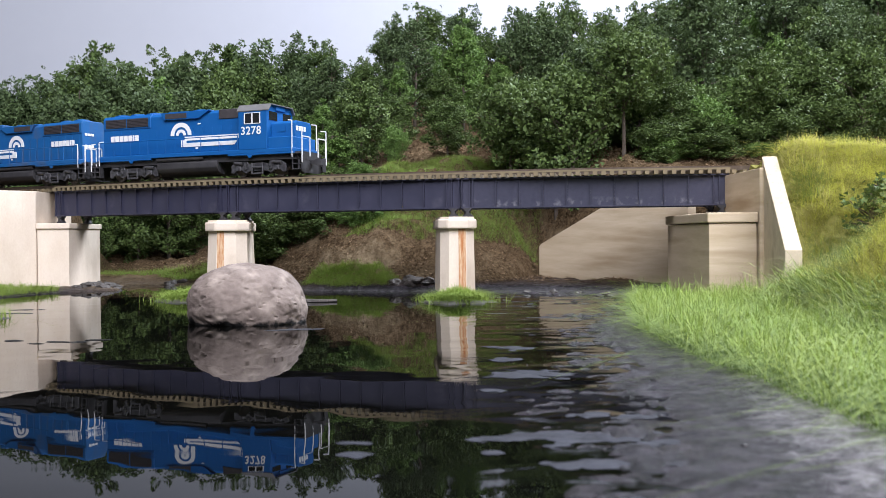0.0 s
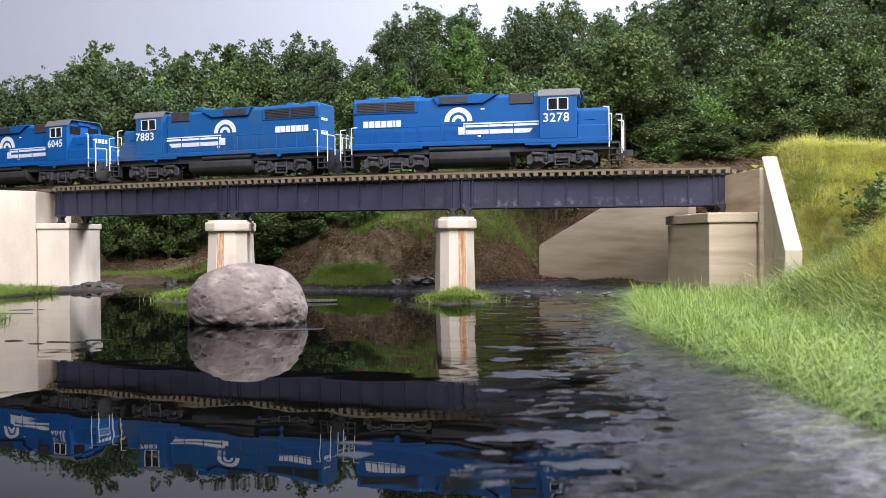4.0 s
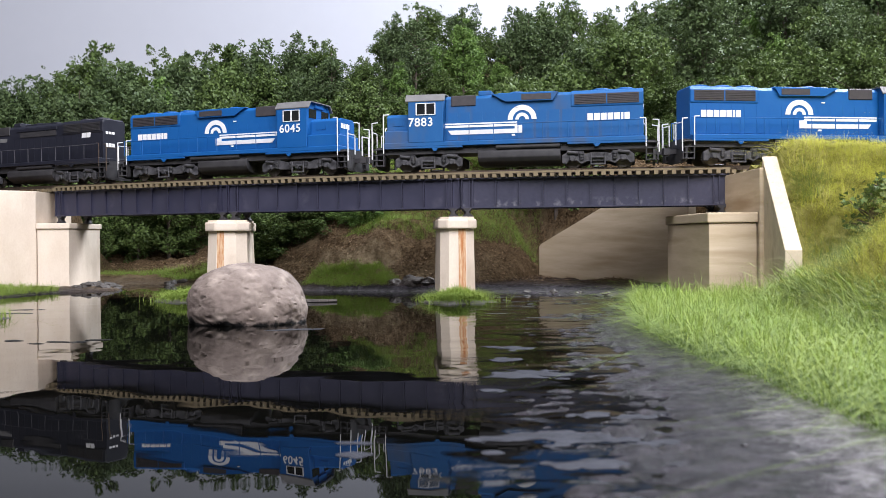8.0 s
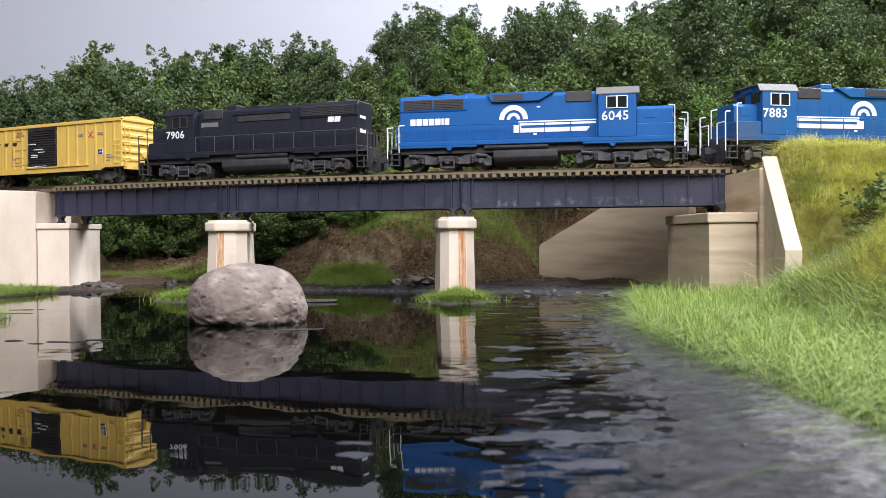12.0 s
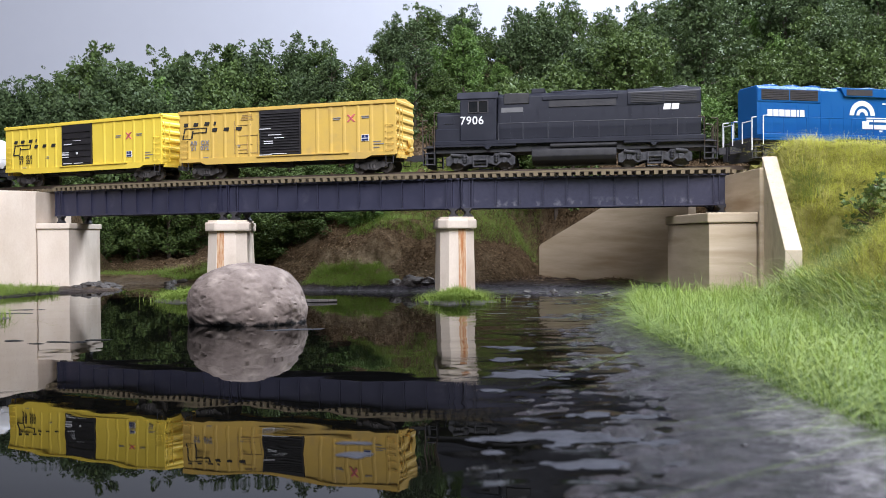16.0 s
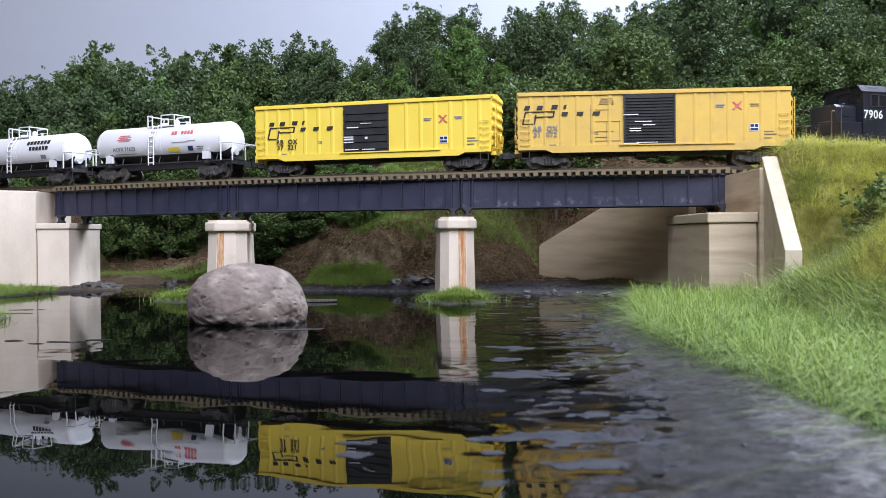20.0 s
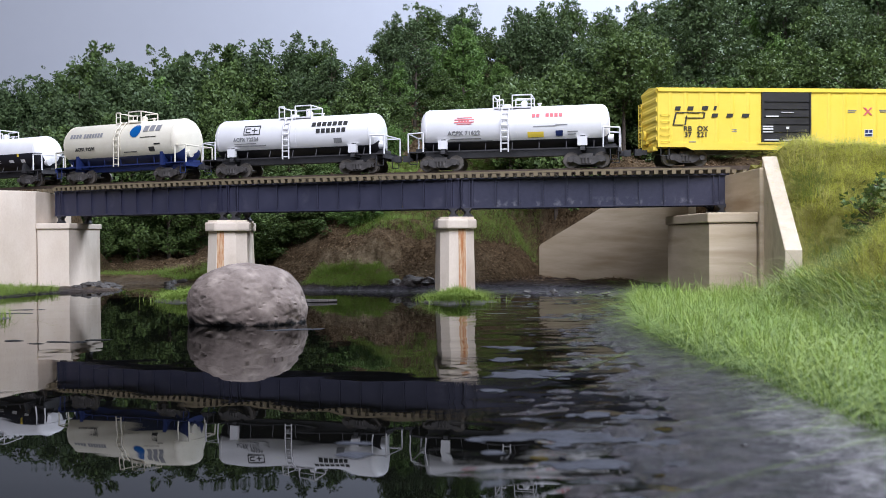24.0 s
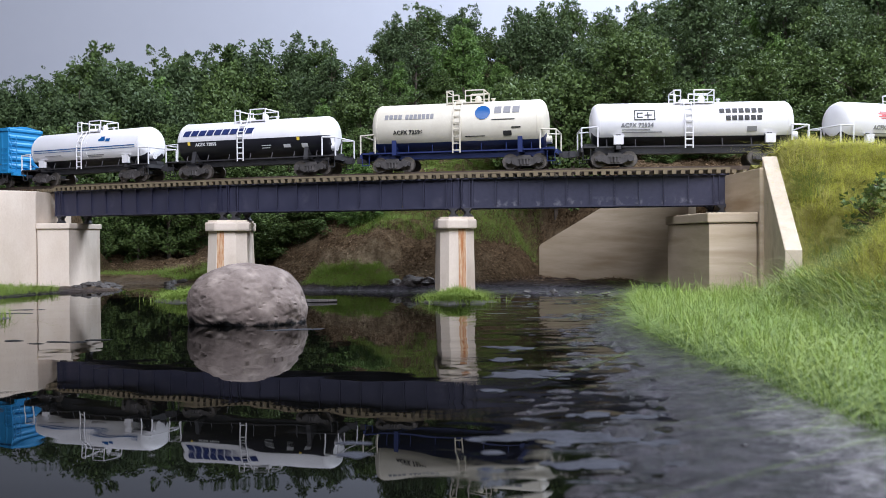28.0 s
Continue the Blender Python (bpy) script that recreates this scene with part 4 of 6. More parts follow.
ISLE2 = [(-.022, .555), (-.014, .580), (.004, .592), (.026, .590), (.036, .570), (.030, .552), (.004, .545)]
ISLE1 = [(-.196, .60), (-.186, .625), (-.150, .63), (-.130, .60), (-.150, .575), (-.180, .58)]
ISLE3 = [(-.275, .455), (-.275, .487), (-.240, .490), (-.222, .472), (-.238, .456)]
for nm, poly, cnt in (("pier_grass", ISLE2, 5200), ("islet_grass", ISLE1, 6500), ("near_islet_grass", ISLE3, 2600)):
    bm = bmesh.new()
    cx, cy = sum(p[0] for p in poly) / len(poly), sum(p[1] for p in poly) / len(poly)
    bmesh.ops.create_circle(bm, cap_ends=True, cap_tris=True, segments=56, radius=1.3)
    bmesh.ops.subdivide_edges(bm, edges=[e for e in bm.edges if any(v.co.length < .1 for v in e.verts)], cuts=9, use_grid_fill=True)
    rx, ry = (max(p[0] for p in poly) - min(p[0] for p in poly)) / 2 * .82, (max(p[1] for p in poly) - min(p[1] for p in poly)) / 2 * .82
    for v in bm.verts:
        k = 1 + .30 * noise.noise(v.co * 2.2)
        r2 = v.co.length_squared
        v.co = (v.co.x * rx * k, v.co.y * ry * k, .0030 * max(1 - r2, -.2) + .0005 * noise.noise(v.co * 9))
    ob = part("mud_islet", bm, surface("islet_mud", (.035, .032, .032), (.10, .093, .092), .5, 120, 900, .6), smooth=True)
    ob.matrix_basis = pose(cx, cy, 0)
    tagged(ob, "low muddy islet in the water", "islet")

    def tuft(g, n, cx=cx, cy=cy, rx=rx, ry=ry):
        a, r = g.uniform(0, 6.28, n), np.abs(g.normal(0, .5, n))
        return cx + np.cos(a) * r * rx * .85, cy + np.sin(a) * r * ry * .85

    def dome(x, y, cx=cx, cy=cy, rx=rx, ry=ry):
        return .0030 * np.clip(1 - ((x - cx) / rx) ** 2 - ((y - cy) / ry) ** 2, .1, 1)
    grass(nm, int(cnt * 1.3), tuft, .0064, GRASSL, "bright green grass tuft on a low islet in the water", 1.8, .00012, seed=cnt, lift=dome)
FAR = [(-.115, .715), (-.08, .698), (-.04, .688), (-.032, .695), (-.05, .722), (-.10, .735)]
grass("far_bank_grass", 12000, within(FAR), .0036, GRASSL, "green grass on the far bank", 1.2, .00014, seed=8, short=True)
SHORE3 = [(-.345, .865), (-.275, .862), (-.235, .812), (-.205, .785), (-.185, .795), (-.22, .85), (-.27, .885), (-.345, .89)]
grass("shaded_shore_grass", 9000, within(SHORE3), .0048, GRASSL, "short green grass along the shaded far shore", 1.2, .00016, seed=18, short=True)
FAR2 = [(-.085, .765), (-.05, .752), (-.02, .742), (.028, .742), (.060, .772), (.100, .83), (.100, .90), (-.06, .89)]
grass("slope_grass_fresh", 40000, within(FAR2), .0044, GRASSL, "fresh green grass on the slope behind the bridge", 1.3, .00017, seed=19, short=True, comb=.3)
grass("slope_grass", 16000, within(FAR2), .0045, GRASSO, "green grass on the slope behind the bridge", 1.0, .00017, seed=9, short=True, comb=.3)


def shore_bits():
    rnd = random.Random(5)
    dark = surface("wet_stone", (.030, .026, .024), (.075, .064, .056), .6, 200, 900, .8, depth=.001)
    spots = [(-.2430, .806, .0085), (-.2330, .809, .006), (-.0230, .690, .009), (-.0100, .688, .007), (-.0370, .692, .006), (-.2900, .735, .007), (-.2860, .745, .009),
             (-.2780, .738, .006), (-.2940, .724, .005), (-.2720, .750, .006), (-.2830, .760, .008), (.0780, .640, .004), (.0950, .634, .0035), (.1120, .622, .004), (.0600, .648, .004)]
    for i, (x, y, r) in enumerate(spots):
        bm = bmesh.new()
        bmesh.ops.create_icosphere(bm, subdivisions=3, radius=r)
        o = Vector((rnd.random() * 9, rnd.random() * 9, 0))
        for v in bm.verts:
            k = 1 + .45 * noise.noise(v.co / r * 1.4 + o) + .2 * noise.noise(v.co / r * 4 + o)
            v.co = (v.co.x * k, v.co.y * k * .8, v.co.z * k * .55)
        ob = part("stone", bm, dark, smooth=False)
        ob.matrix_basis = pose(x, y, z_at(x, y) - .0008, 0, 0, rnd.uniform(0, 360))
        tagged(ob, "small dark wet stone on the muddy shore", "stone", "shore stones")
    bm = bmesh.new()
    for k in range(9):
        a, b = k / 9, (k + 1) / 9
        rod(bm, (-.012 + .024 * a, .001 * math.sin(a * 7), .0008), (-.012 + .024 * b, .001 * math.sin(b * 7), .0008), .0016 * (1.1 - a * .6), .0016 * (1.1 - b * .6), 7)
    ob = part("driftwood", bm, dark)
    ob.matrix_basis = pose(-.0800, .575, 0, 0, 0, 8)
    tagged(ob, "dark piece of driftwood lying in the water", "driftwood")


shore_bits()


def bank_shrub(x, y, tall, seed):
    trunk, q, f = tree_meshes(seed, tall, tall * .55, 520, .0018, bare=.02)
    t = tagged(new("shrub"), "small dark green leafy shrub on the grassy bank", "shrub")
    part("stem", trunk, BARK, t)
    part("foliage", sheet("foliage", q, f, LEAF), LEAF, t)
    t.matrix_basis = pose(x, y, z_at(x, y))


bank_shrub(.2190, .462, .030, 31)
bank_shrub(.2290, .470, .024, 32)


def litter(count, seed):
    """Crumbled leaves lying on the far slope."""
    g = np.random.RandomState(seed)
    x, y = g.uniform(-.36, .32, count), g.uniform(.68, 1.0, count)
    z = sampled(x, y)
    ok = (z > .006) & (z < .16) & ~((x > .15) & (y < .69))
    x, y, z = x[ok], y[ok], z[ok]
    n = len(x)
    u = g.normal(size=(n, 3)) * (1, 1, .45)
    u /= np.linalg.norm(u, axis=1)[:, None]
    v = np.cross(u, g.normal(size=(n, 3)) * .35 + (0, 0, 1))
    s = (g.uniform(.0004, .0013, n))[:, None]
    p = np.stack([x, y, z + .0008], 1)
    q = np.stack([p - u * s, p + v * s * .6, p + u * s, p - v * s * .6], 1).reshape(-1, 3)
    f = [t for i in range(n) for t in ((4 * i, 4 * i + 1, 4 * i + 2), (4 * i, 4 * i + 2, 4 * i + 3))]
    tagged(new("leaf_litter", sheet("leaf_litter", q.tolist(), f, LITTER)), "brown crumbled leaf litter on the slope", "leaf litter", kind="stuff")


litter(42000, 21)


def clods(count, seed):
    """Small wet lumps on the muddy shore and in the shallows."""
    g = np.random.RandomState(seed)
    y = .10 + .50 * g.uniform(0, 1, count) ** .9
    edge = np.interp(y, [p[1] for p in POND[:13:-1]], [p[0] for p in POND[:13:-1]])
    x = edge + g.normal(-.012, .016, count)
    z = np.maximum(sampled(x, y), -.0004)
    ok = (x > -.005) & (x < edge + .02)
    x, y, z = x[ok], y[ok], z[ok]
    n = len(x)
    r = g.gamma(2.0, .00013, n)[:, None]
    k = g.uniform(.6, 1.5, (n, 6))
    dirs = np.array([(1, 0, 0), (0, 1, 0), (-1, 0, 0), (0, -1, 0), (0, 0, .45), (0, 0, -.4)])
    a = g.uniform(0, 6.28, n)
    rot = np.stack([np.stack([np.cos(a), -np.sin(a), a * 0], 1), np.stack([np.sin(a), np.cos(a), a * 0], 1), np.stack([a * 0, a * 0, a * 0 + 1], 1)], 1)
    v = np.einsum("nij,kj->nki", rot, dirs) * (r * k)[:, :, None] + np.stack([x, y, z], 1)[:, None, :]
    tri = [(0, 1, 4), (1, 2, 4), (2, 3, 4), (3, 0, 4), (1, 0, 5), (2, 1, 5), (3, 2, 5), (0, 3, 5)]
    f = [tuple(6 * i + q for q in t) for i in range(n) for t in tri]
    m = surface("wet_mud_lump", (.014, .013, .014), (.050, .046, .049), .55, 60, 900, 0.0, island="island", rough_var=.2)
    me = sheet("mud_clods", v.reshape(-1, 3).tolist(), f, m)
    me.polygons.foreach_set("use_smooth", [True] * len(me.polygons))
    tagged(new("mud_clods", me), "small wet lumps of grey mud along the shore", "mud", kind="stuff")


clods(1800, 41)


# ---- rolling stock: dimensions in full-size metres, brought to 1:87 ----
def piece(name, bm, material, parent, label="", at=None, smooth=False):
    return part(name, bm, material, parent, label, S, at, smooth)


def spot(x, y, z):
    return pose(x * S, y * S, z * S)


def letter_blocks(bm, x, z, widths, h, y, gap=.07, slant=0.0):
    """Unlettered marks: a row of plain blocks."""
    for w in widths:
        prism(bm, [(x, z), (x + w, z), (x + w + slant * h, z + h), (x + slant * h, z + h)], y - .012, y + .02, "y")
        x += w + gap


def digits(text, size, material, parent, x, y, z, label="", tilt=0.0):
    cu = bpy.data.curves.new("number", "FONT")
    cu.body, cu.size, cu.extrude, cu.offset = text, size * S, .00008, .00012
    cu.space_character = 1.10
    ob = bpy.data.objects.new("number", cu)
    scene.collection.objects.link(ob)
    dg = bpy.context.evaluated_depsgraph_get()
    me = bpy.data.meshes.new_from_object(ob.evaluated_get(dg))
    bpy.data.objects.remove(ob)
    me.materials.clear()
    me.materials.append(material)
    return part("road_number", me, material, parent, label, at=pose(x * S, y * S, z * S, 90 + tilt, 0, 0))


WHEELSETS = []


def wheelset(parent, x, r, at_z):
    bm = bmesh.new()
    for sd in (-1, 1):
        y = sd * .72
        rod(bm, (0, y - .065, 0), (0, y + .065, 0), r, n=28)
        rod(bm, (0, y - sd * .065, 0), (0, y - sd * .10, 0), r * 1.07, n=28)
        rod(bm, (0, y + sd * .06, 0), (0, y + sd * .12, 0), r * .32, n=12)
        for k in range(3):
            a = k * 2.09
            box(bm, math.cos(a) * r * .55 - .05, math.cos(a) * r * .55 + .05, y + sd * .06, y + sd * .075, math.sin(a) * r * .55 - .05, math.sin(a) * r * .55 + .05)
    rod(bm, (0, -.9, 0), (0, .9, 0), .08, n=10)
    ob = piece("wheelset", bm, WHEELM, parent, "worn steel wheels", spot(x, 0, at_z))
    WHEELSETS.append((ob, x * S, at_z * S, r * S))
    return ob


def freight_truck(parent, x, r=.46):
    t = piece("truck", bolster_mesh(), UNDER, parent, at=spot(x, 0, 0))
    for sd in (-1, 1):
        bm = bmesh.new()
        y0, y1 = sorted((sd * .86, sd * 1.06))
        prism(bm, [(-1.12, .36), (-1.12, .60), (-.80, .72), (-.42, .66), (-.36, .82), (.36, .82), (.42, .66), (.80, .72), (1.12, .60), (1.12, .36),
                   (.74, .34), (.40, .18), (-.40, .18), (-.74, .34)], y0, y1, "y")
        for xx in (-.88, .88):
            rod(bm, (xx, sd * .86, r), (xx, sd * 1.18, r), .15, n=12)
        for k in range(3):
            rod(bm, (-.2 + .2 * k, sd * 1.06, .26), (-.2 + .2 * k, sd * 1.06, .56), .085, n=8)
        box(bm, -.34, .34, *sorted((sd * 1.0, sd * 1.12)), .56, .66)
        piece("side_frame", bm, FRTRUCK, t)
    for xx in (-.88, .88):
        wheelset(t, xx, r, r)
    return t


def bolster_mesh():
    bm = bmesh.new()
    box(bm, -.22, .22, -.95, .95, .42, .78)
    return bm


def engine_truck(parent, x, axles):
    t = piece("truck", bolster_mesh(), UNDER, parent, at=spot(x, 0, 0))
    half = 1.46 if axles == 2 else 2.05
    r = .50
    xs = (-half, half) if axles == 2 else (-half, 0, half)
    for sd in (-1, 1):
        bm = bmesh.new()
        y0, y1 = sorted((sd * 1.02, sd * 1.20))
        e = half + .62
        low = [(half + .22, .40), (half - .22, .40), (half - .50, .20), (.62, .34), (-.62, .34), (-half + .50, .20), (-half + .22, .40), (-half - .22, .40)] if axles == 2 else \
              [(half - .42, .52), (half - .7, .36), (.6, .36), (.42, .52), (-.42, .52), (-.6, .36), (-half + .7, .36), (-half + .42, .52)]
        prism(bm, [(-e, .26), (-e, .74), (-half - .22, .98), (-half + .60, 1.0), (-.75, .80), (-.34, .88), (.34, .88), (.75, .80), (half - .60, 1.0), (half + .22, .98), (e, .74), (e, .26), (half + .36, .22)] + low + [(-half - .36, .22)], y0, y1, "y")
        bevel(bm, .03, 1)
        piece("side_frame", bm, TRUCKM, t)
        for xx in xs:
            bm = bmesh.new()
            box(bm, xx - .17, xx + .17, *sorted((sd * 1.20, sd * 1.31)), .36, .70)
            bevel(bm, .05, 1)
            rod(bm, (xx, sd * 1.3, .52), (xx, sd * 1.40, .52), .13, n=12)
            piece("axle_box", bm, TRUCKM, t)
            for dd in (-.52, .52):
                if abs(xx + dd) < half + .3:
                    bm = bmesh.new()
                    rod(bm, (xx + dd, sd * 1.22, .44), (xx + dd, sd * 1.22, .86), .10, n=10)
                    for q in range(4):
                        rod(bm, (xx + dd, sd * 1.22, .50 + q * .09), (xx + dd, sd * 1.22, .54 + q * .09), .14, n=10)
                    piece("spring", bm, TRUCKM, t)
        bm = bmesh.new()
        for a, b in (((-.40, .16), (-.40, .86)), ((.40, .16), (.40, .86)), ((-.42, .18), (.42, .18)), ((-.40, .58), (.40, .58))):
            rod(bm, (a[0], sd * 1.30, a[1]), (b[0], sd * 1.30, b[1]), .06, n=6)
        piece("swing_hanger", bm, TRUCKM, t)
        for xx in (-half, half):
            bm = bmesh.new()
            rod(bm, (xx - .3, sd * 1.28, .90), (xx + .35, sd * 1.28, .84), .10, n=10)
            piece("brake_cylinder", bm, TRUCKM, t)
    for xx in xs:
        wheelset(t, xx, r, r)
    return t


def coupler(parent, x, sign):
    bm = bmesh.new()
    box(bm, *sorted((x, x + sign * .48)), -.12, .12, .72, .98)
    prism(bm, [(x + sign * .4, -.22), (x + sign * .78, -.20), (x + sign * .80, .02), (x + sign * .62, .05), (x + sign * .62, .24), (x + sign * .4, .22)], .66, 1.04, "z")
    piece("coupler", bm, UNDER, parent)


def locomotive(number, paint, facing, axles, half, decals, fans, label, rail_mat):
    e = tagged(new("locomotive"), label, "locomotive", "train")
    L0 = half                       # half the length over the end platforms
    f = facing
    wy = 1.52

    def X(a, b):                    # run along the car, given for a cab at +x
        return sorted((a * f, b * f))

    bm = bmesh.new()
    box(bm, *X(-L0 + .75, L0 - .75), -wy, wy, 1.46, 1.72)
    for a, b in ((-L0 + .75, -3.3), (2.9, L0 - .75)):
        box(bm, *X(a, b), -wy + .01, wy - .01, 1.34, 1.50)
    for u in (-5.0, 4.6):
        prism(bm, [(u * f - .22, 1.36), (u * f + .22, 1.36), (u * f + .08, 1.16), (u * f - .08, 1.16)], -wy, -wy + .08, "y")
    bevel(bm, .03, 1)
    piece("walkway", bm, paint, e)
    bm = bmesh.new()
    box(bm, *X(-L0 + .5, L0 - .5), -1.25, 1.25, 1.02, 1.47)
    piece("underframe", bm, UNDER, e)
    # long hood with bevelled roof edges
    cab = .42 if f < 0 else .15     # the cab stands further forward on this type
    dark = GRILLE if paint is not BLACKP else UNDER
    hx0, hx1 = -L0 + (.76 if f > 0 else .95), 3.62 + cab
    hw = .98
    bm = bmesh.new()
    prism(bm, [(-hw, 1.70), (-hw, 4.30), (-hw + .22, 4.50), (hw - .22, 4.50), (hw, 4.30), (hw, 1.70)], *X(hx0, hx1), "x")
    bevel(bm, .04, 2)
    piece("long_hood", bm, paint, e)
    # hood doors, standing a little proud
    n_door = 15
    bm = bmesh.new()
    box(bm, -.30, .30, -.012, .012, 1.84, 3.48)
    dm = mesh_of("hood_door", bm, paint, S)
    for i in range(n_door):
        u = hx0 + .55 + (hx1 - hx0 - 1.0) * i / (n_door - 1)
        for sd in (-1, 1):
            part("hood_door", dm, paint, e, at=spot(u * f, sd * (hw + .004), 0))
    # radiator section, wider at the top
    bm = bmesh.new()
    prism(bm, [(-1.03, 3.62), (-1.03, 4.32), (-.85, 4.53), (.85, 4.53), (1.03, 4.32), (1.03, 3.62), (hw, 3.55), (-hw, 3.55)], *X(hx0 + .02, hx0 + 4.15), "x")
    bevel(bm, .03, 1)
    piece("radiator_housing", bm, paint, e)
    for sd in (-1, 1):
        for a, b in ((hx0 + .25, hx0 + 2.05), (hx0 + 2.12, hx0 + 3.95)):
            bm = bmesh.new()
            box(bm, *X(a, b), *sorted((sd * 1.02, sd * 1.045)), 3.70, 4.30)
            piece("radiator_grille", bm, dark, e)
            bm = bmesh.new()
            for k in range(6):
                box(bm, *X(a + .03, b - .03), *sorted((sd * 1.04, sd * 1.07)), 3.72 + k * .098, 3.765 + k * .098)
            piece("grille_slats", bm, dark, e)
        if paint is not BLACKP:
            # dynamic brake blister and its grille
            bm = bmesh.new()
            prism(bm, [(-2.75 * f, 4.50), (-2.45 * f, 4.02), (.35 * f, 4.02), (1.2 * f, 4.50)], *sorted((sd * .5, sd * 1.14)), "y")
            piece("brake_blister", bm, paint, e)
            bm = bmesh.new()
            box(bm, *X(-2.35, -.6), *sorted((sd * 1.13, sd * 1.16)), 4.08, 4.42)
            piece("blister_grille", bm, GRILLE, e)
        else:
            # long flush louvre panel in place of the blister
            bm = bmesh.new()
            box(bm, *X(-2.9, 1.0), *sorted((sd * hw, sd * (hw + .05))), 3.62, 3.98)
            piece("louvre_panel", bm, UNDER, e)
            bm = bmesh.new()
            box(bm, *X(-3.0, 1.4), *sorted((sd * (hw - .1), sd * (hw + .06))), 4.02, 4.26)
            bevel(bm, .03, 1)
            piece("hood_louvres", bm, paint, e)
            bm = bmesh.new()
            box(bm, *X(2.1 + cab, 3.4 + cab), *sorted((sd * hw, sd * (hw + .03))), 3.38, 3.66)
            piece("dusty_panel", bm, CABROOF, e)
        # inertial filter behind the cab
        bm = bmesh.new()
        box(bm, *X(1.75 + cab, 3.25 + cab), *sorted((sd * (hw - .1), sd * 1.04)), 3.86, 4.50)
        bevel(bm, .04, 1)
        piece("filter_hatch", bm, dark, e)
    bm = bmesh.new()
    box(bm, *X(-2.6, .9), -.62, .62, 4.48, 4.62)
    bevel(bm, .05, 1)
    piece("brake_hatch", bm, paint, e)
    if "turbo" in decals:
        bm = bmesh.new()
        box(bm, *X(1.25, 2.05), -.75, .75, 4.48, 4.78)
        bevel(bm, .05, 1)
        piece("exhaust_box", bm, paint, e)
    for u in fans:
        bm = bmesh.new()
        rod(bm, (u * f, 0, 4.50), (u * f, 0, 4.64), .62, .60, 24)
        rod(bm, (u * f, 0, 4.64), (u * f, 0, 4.70), .52, .42, 24)
        piece("roof_fan", bm, paint, e)
    # cab and nose
    cx0, cx1 = 3.64 + cab, 5.80 + cab
    bm = bmesh.new()
    prism(bm, [(-1.53, 1.70), (-1.53, 4.18), (-1.25, 4.56), (1.25, 4.56), (1.53, 4.18), (1.53, 1.70)], *X(cx0, cx1), "x")
    bevel(bm, .04, 2)
    piece("cab", bm, paint, e)
    bm = bmesh.new()
    prism(bm, [(-1.57, 4.20), (-1.27, 4.61), (1.27, 4.61), (1.57, 4.20), (1.55, 4.15), (1.24, 4.56), (-1.24, 4.56), (-1.55, 4.15)], *X(cx0 - .1, cx1 + .18), "x")
    piece("cab_roof", bm, paint if "blueroof" in decals or paint is BLACKP else CABROOF, e)
    bm = bmesh.new()
    box(bm, *X(cx1 - .1, cx1 + .08), -.55, .55, 4.22, 4.58)
    bevel(bm, .03, 1)
    piece("number_board", bm, paint, e)
    for sd in (-1, 1):
        bm = bmesh.new()
        for a in (4.16 + cab, 4.73 + cab):
            box(bm, *X(a, a + .52), *sorted((sd * 1.52, sd * 1.545)), 3.38, 4.02)
        piece("side_window", bm, GLASSD, e)
        bm = bmesh.new()
        for a, b, z0, z1 in ((4.10, 5.32, 4.02, 4.06), (4.10, 5.32, 3.34, 3.38), (4.10, 4.16, 3.34, 4.06), (4.66, 4.75, 3.34, 4.06), (5.26, 5.32, 3.34, 4.06)):
            box(bm, *X(a + cab, b + cab), *sorted((sd * 1.525, sd * 1.575)), z0, z1)
        piece("window_frame", bm, WHITE if paint is not BLACKP else GRILLE, e, "pale window frame")
        bm = bmesh.new()
        box(bm, *X(cx1 - .02, cx1 + .025), *sorted((sd * .35, sd * 1.25)), 3.58, 4.14)
        piece("windscreen", bm, GLASSD, e)
    bm = bmesh.new()
    prism(bm, [(-1.0, 1.70), (-1.0, 3.32), (-.8, 3.50), (.8, 3.50), (1.0, 3.32), (1.0, 1.70)], *X(cx1, L0 - .90), "x")
    bevel(bm, .05, 2)
    piece("short_hood", bm, paint, e)
    bm = bmesh.new()
    box(bm, *X(cx1 + .45, cx1 + 1.05), -1.03, -.99, 2.80, 3.15)
    piece("nose_hatch", bm, paint, e)
    bm = bmesh.new()
    box(bm, *X(cx1, L0 - .85), -1.42, 1.42, 1.60, 2.45)
    bevel(bm, .04, 1)
    piece("battery_box", bm, paint, e)
    # tanks between the trucks
    bm = bmesh.new()
    tl = 2.9 if axles == 2 else 2.35
    prism(bm, [(-1.25, .46), (-1.42, .70), (-1.42, 1.05), (-1.2, 1.24), (1.2, 1.24), (1.42, 1.05), (1.42, .70), (1.25, .46), (.8, .26), (-.8, .26)], *X(-tl, tl - .9), "x")
    bevel(bm, .06, 2)
    piece("fuel_tank", bm, UNDER, e, smooth=True)
    for sd in (-1, 1):
        bm = bmesh.new()
        rod(bm, (-2.9 * f, sd * 1.30, 1.33), (.9 * f, sd * 1.30, 1.33), .15, n=14)
        piece("air_reservoir", bm, UNDER, e)
    tx = L0 - (3.55 if axles == 2 else 3.75)
    for u in (-tx, tx):
        engine_truck(e, u * f, axles)
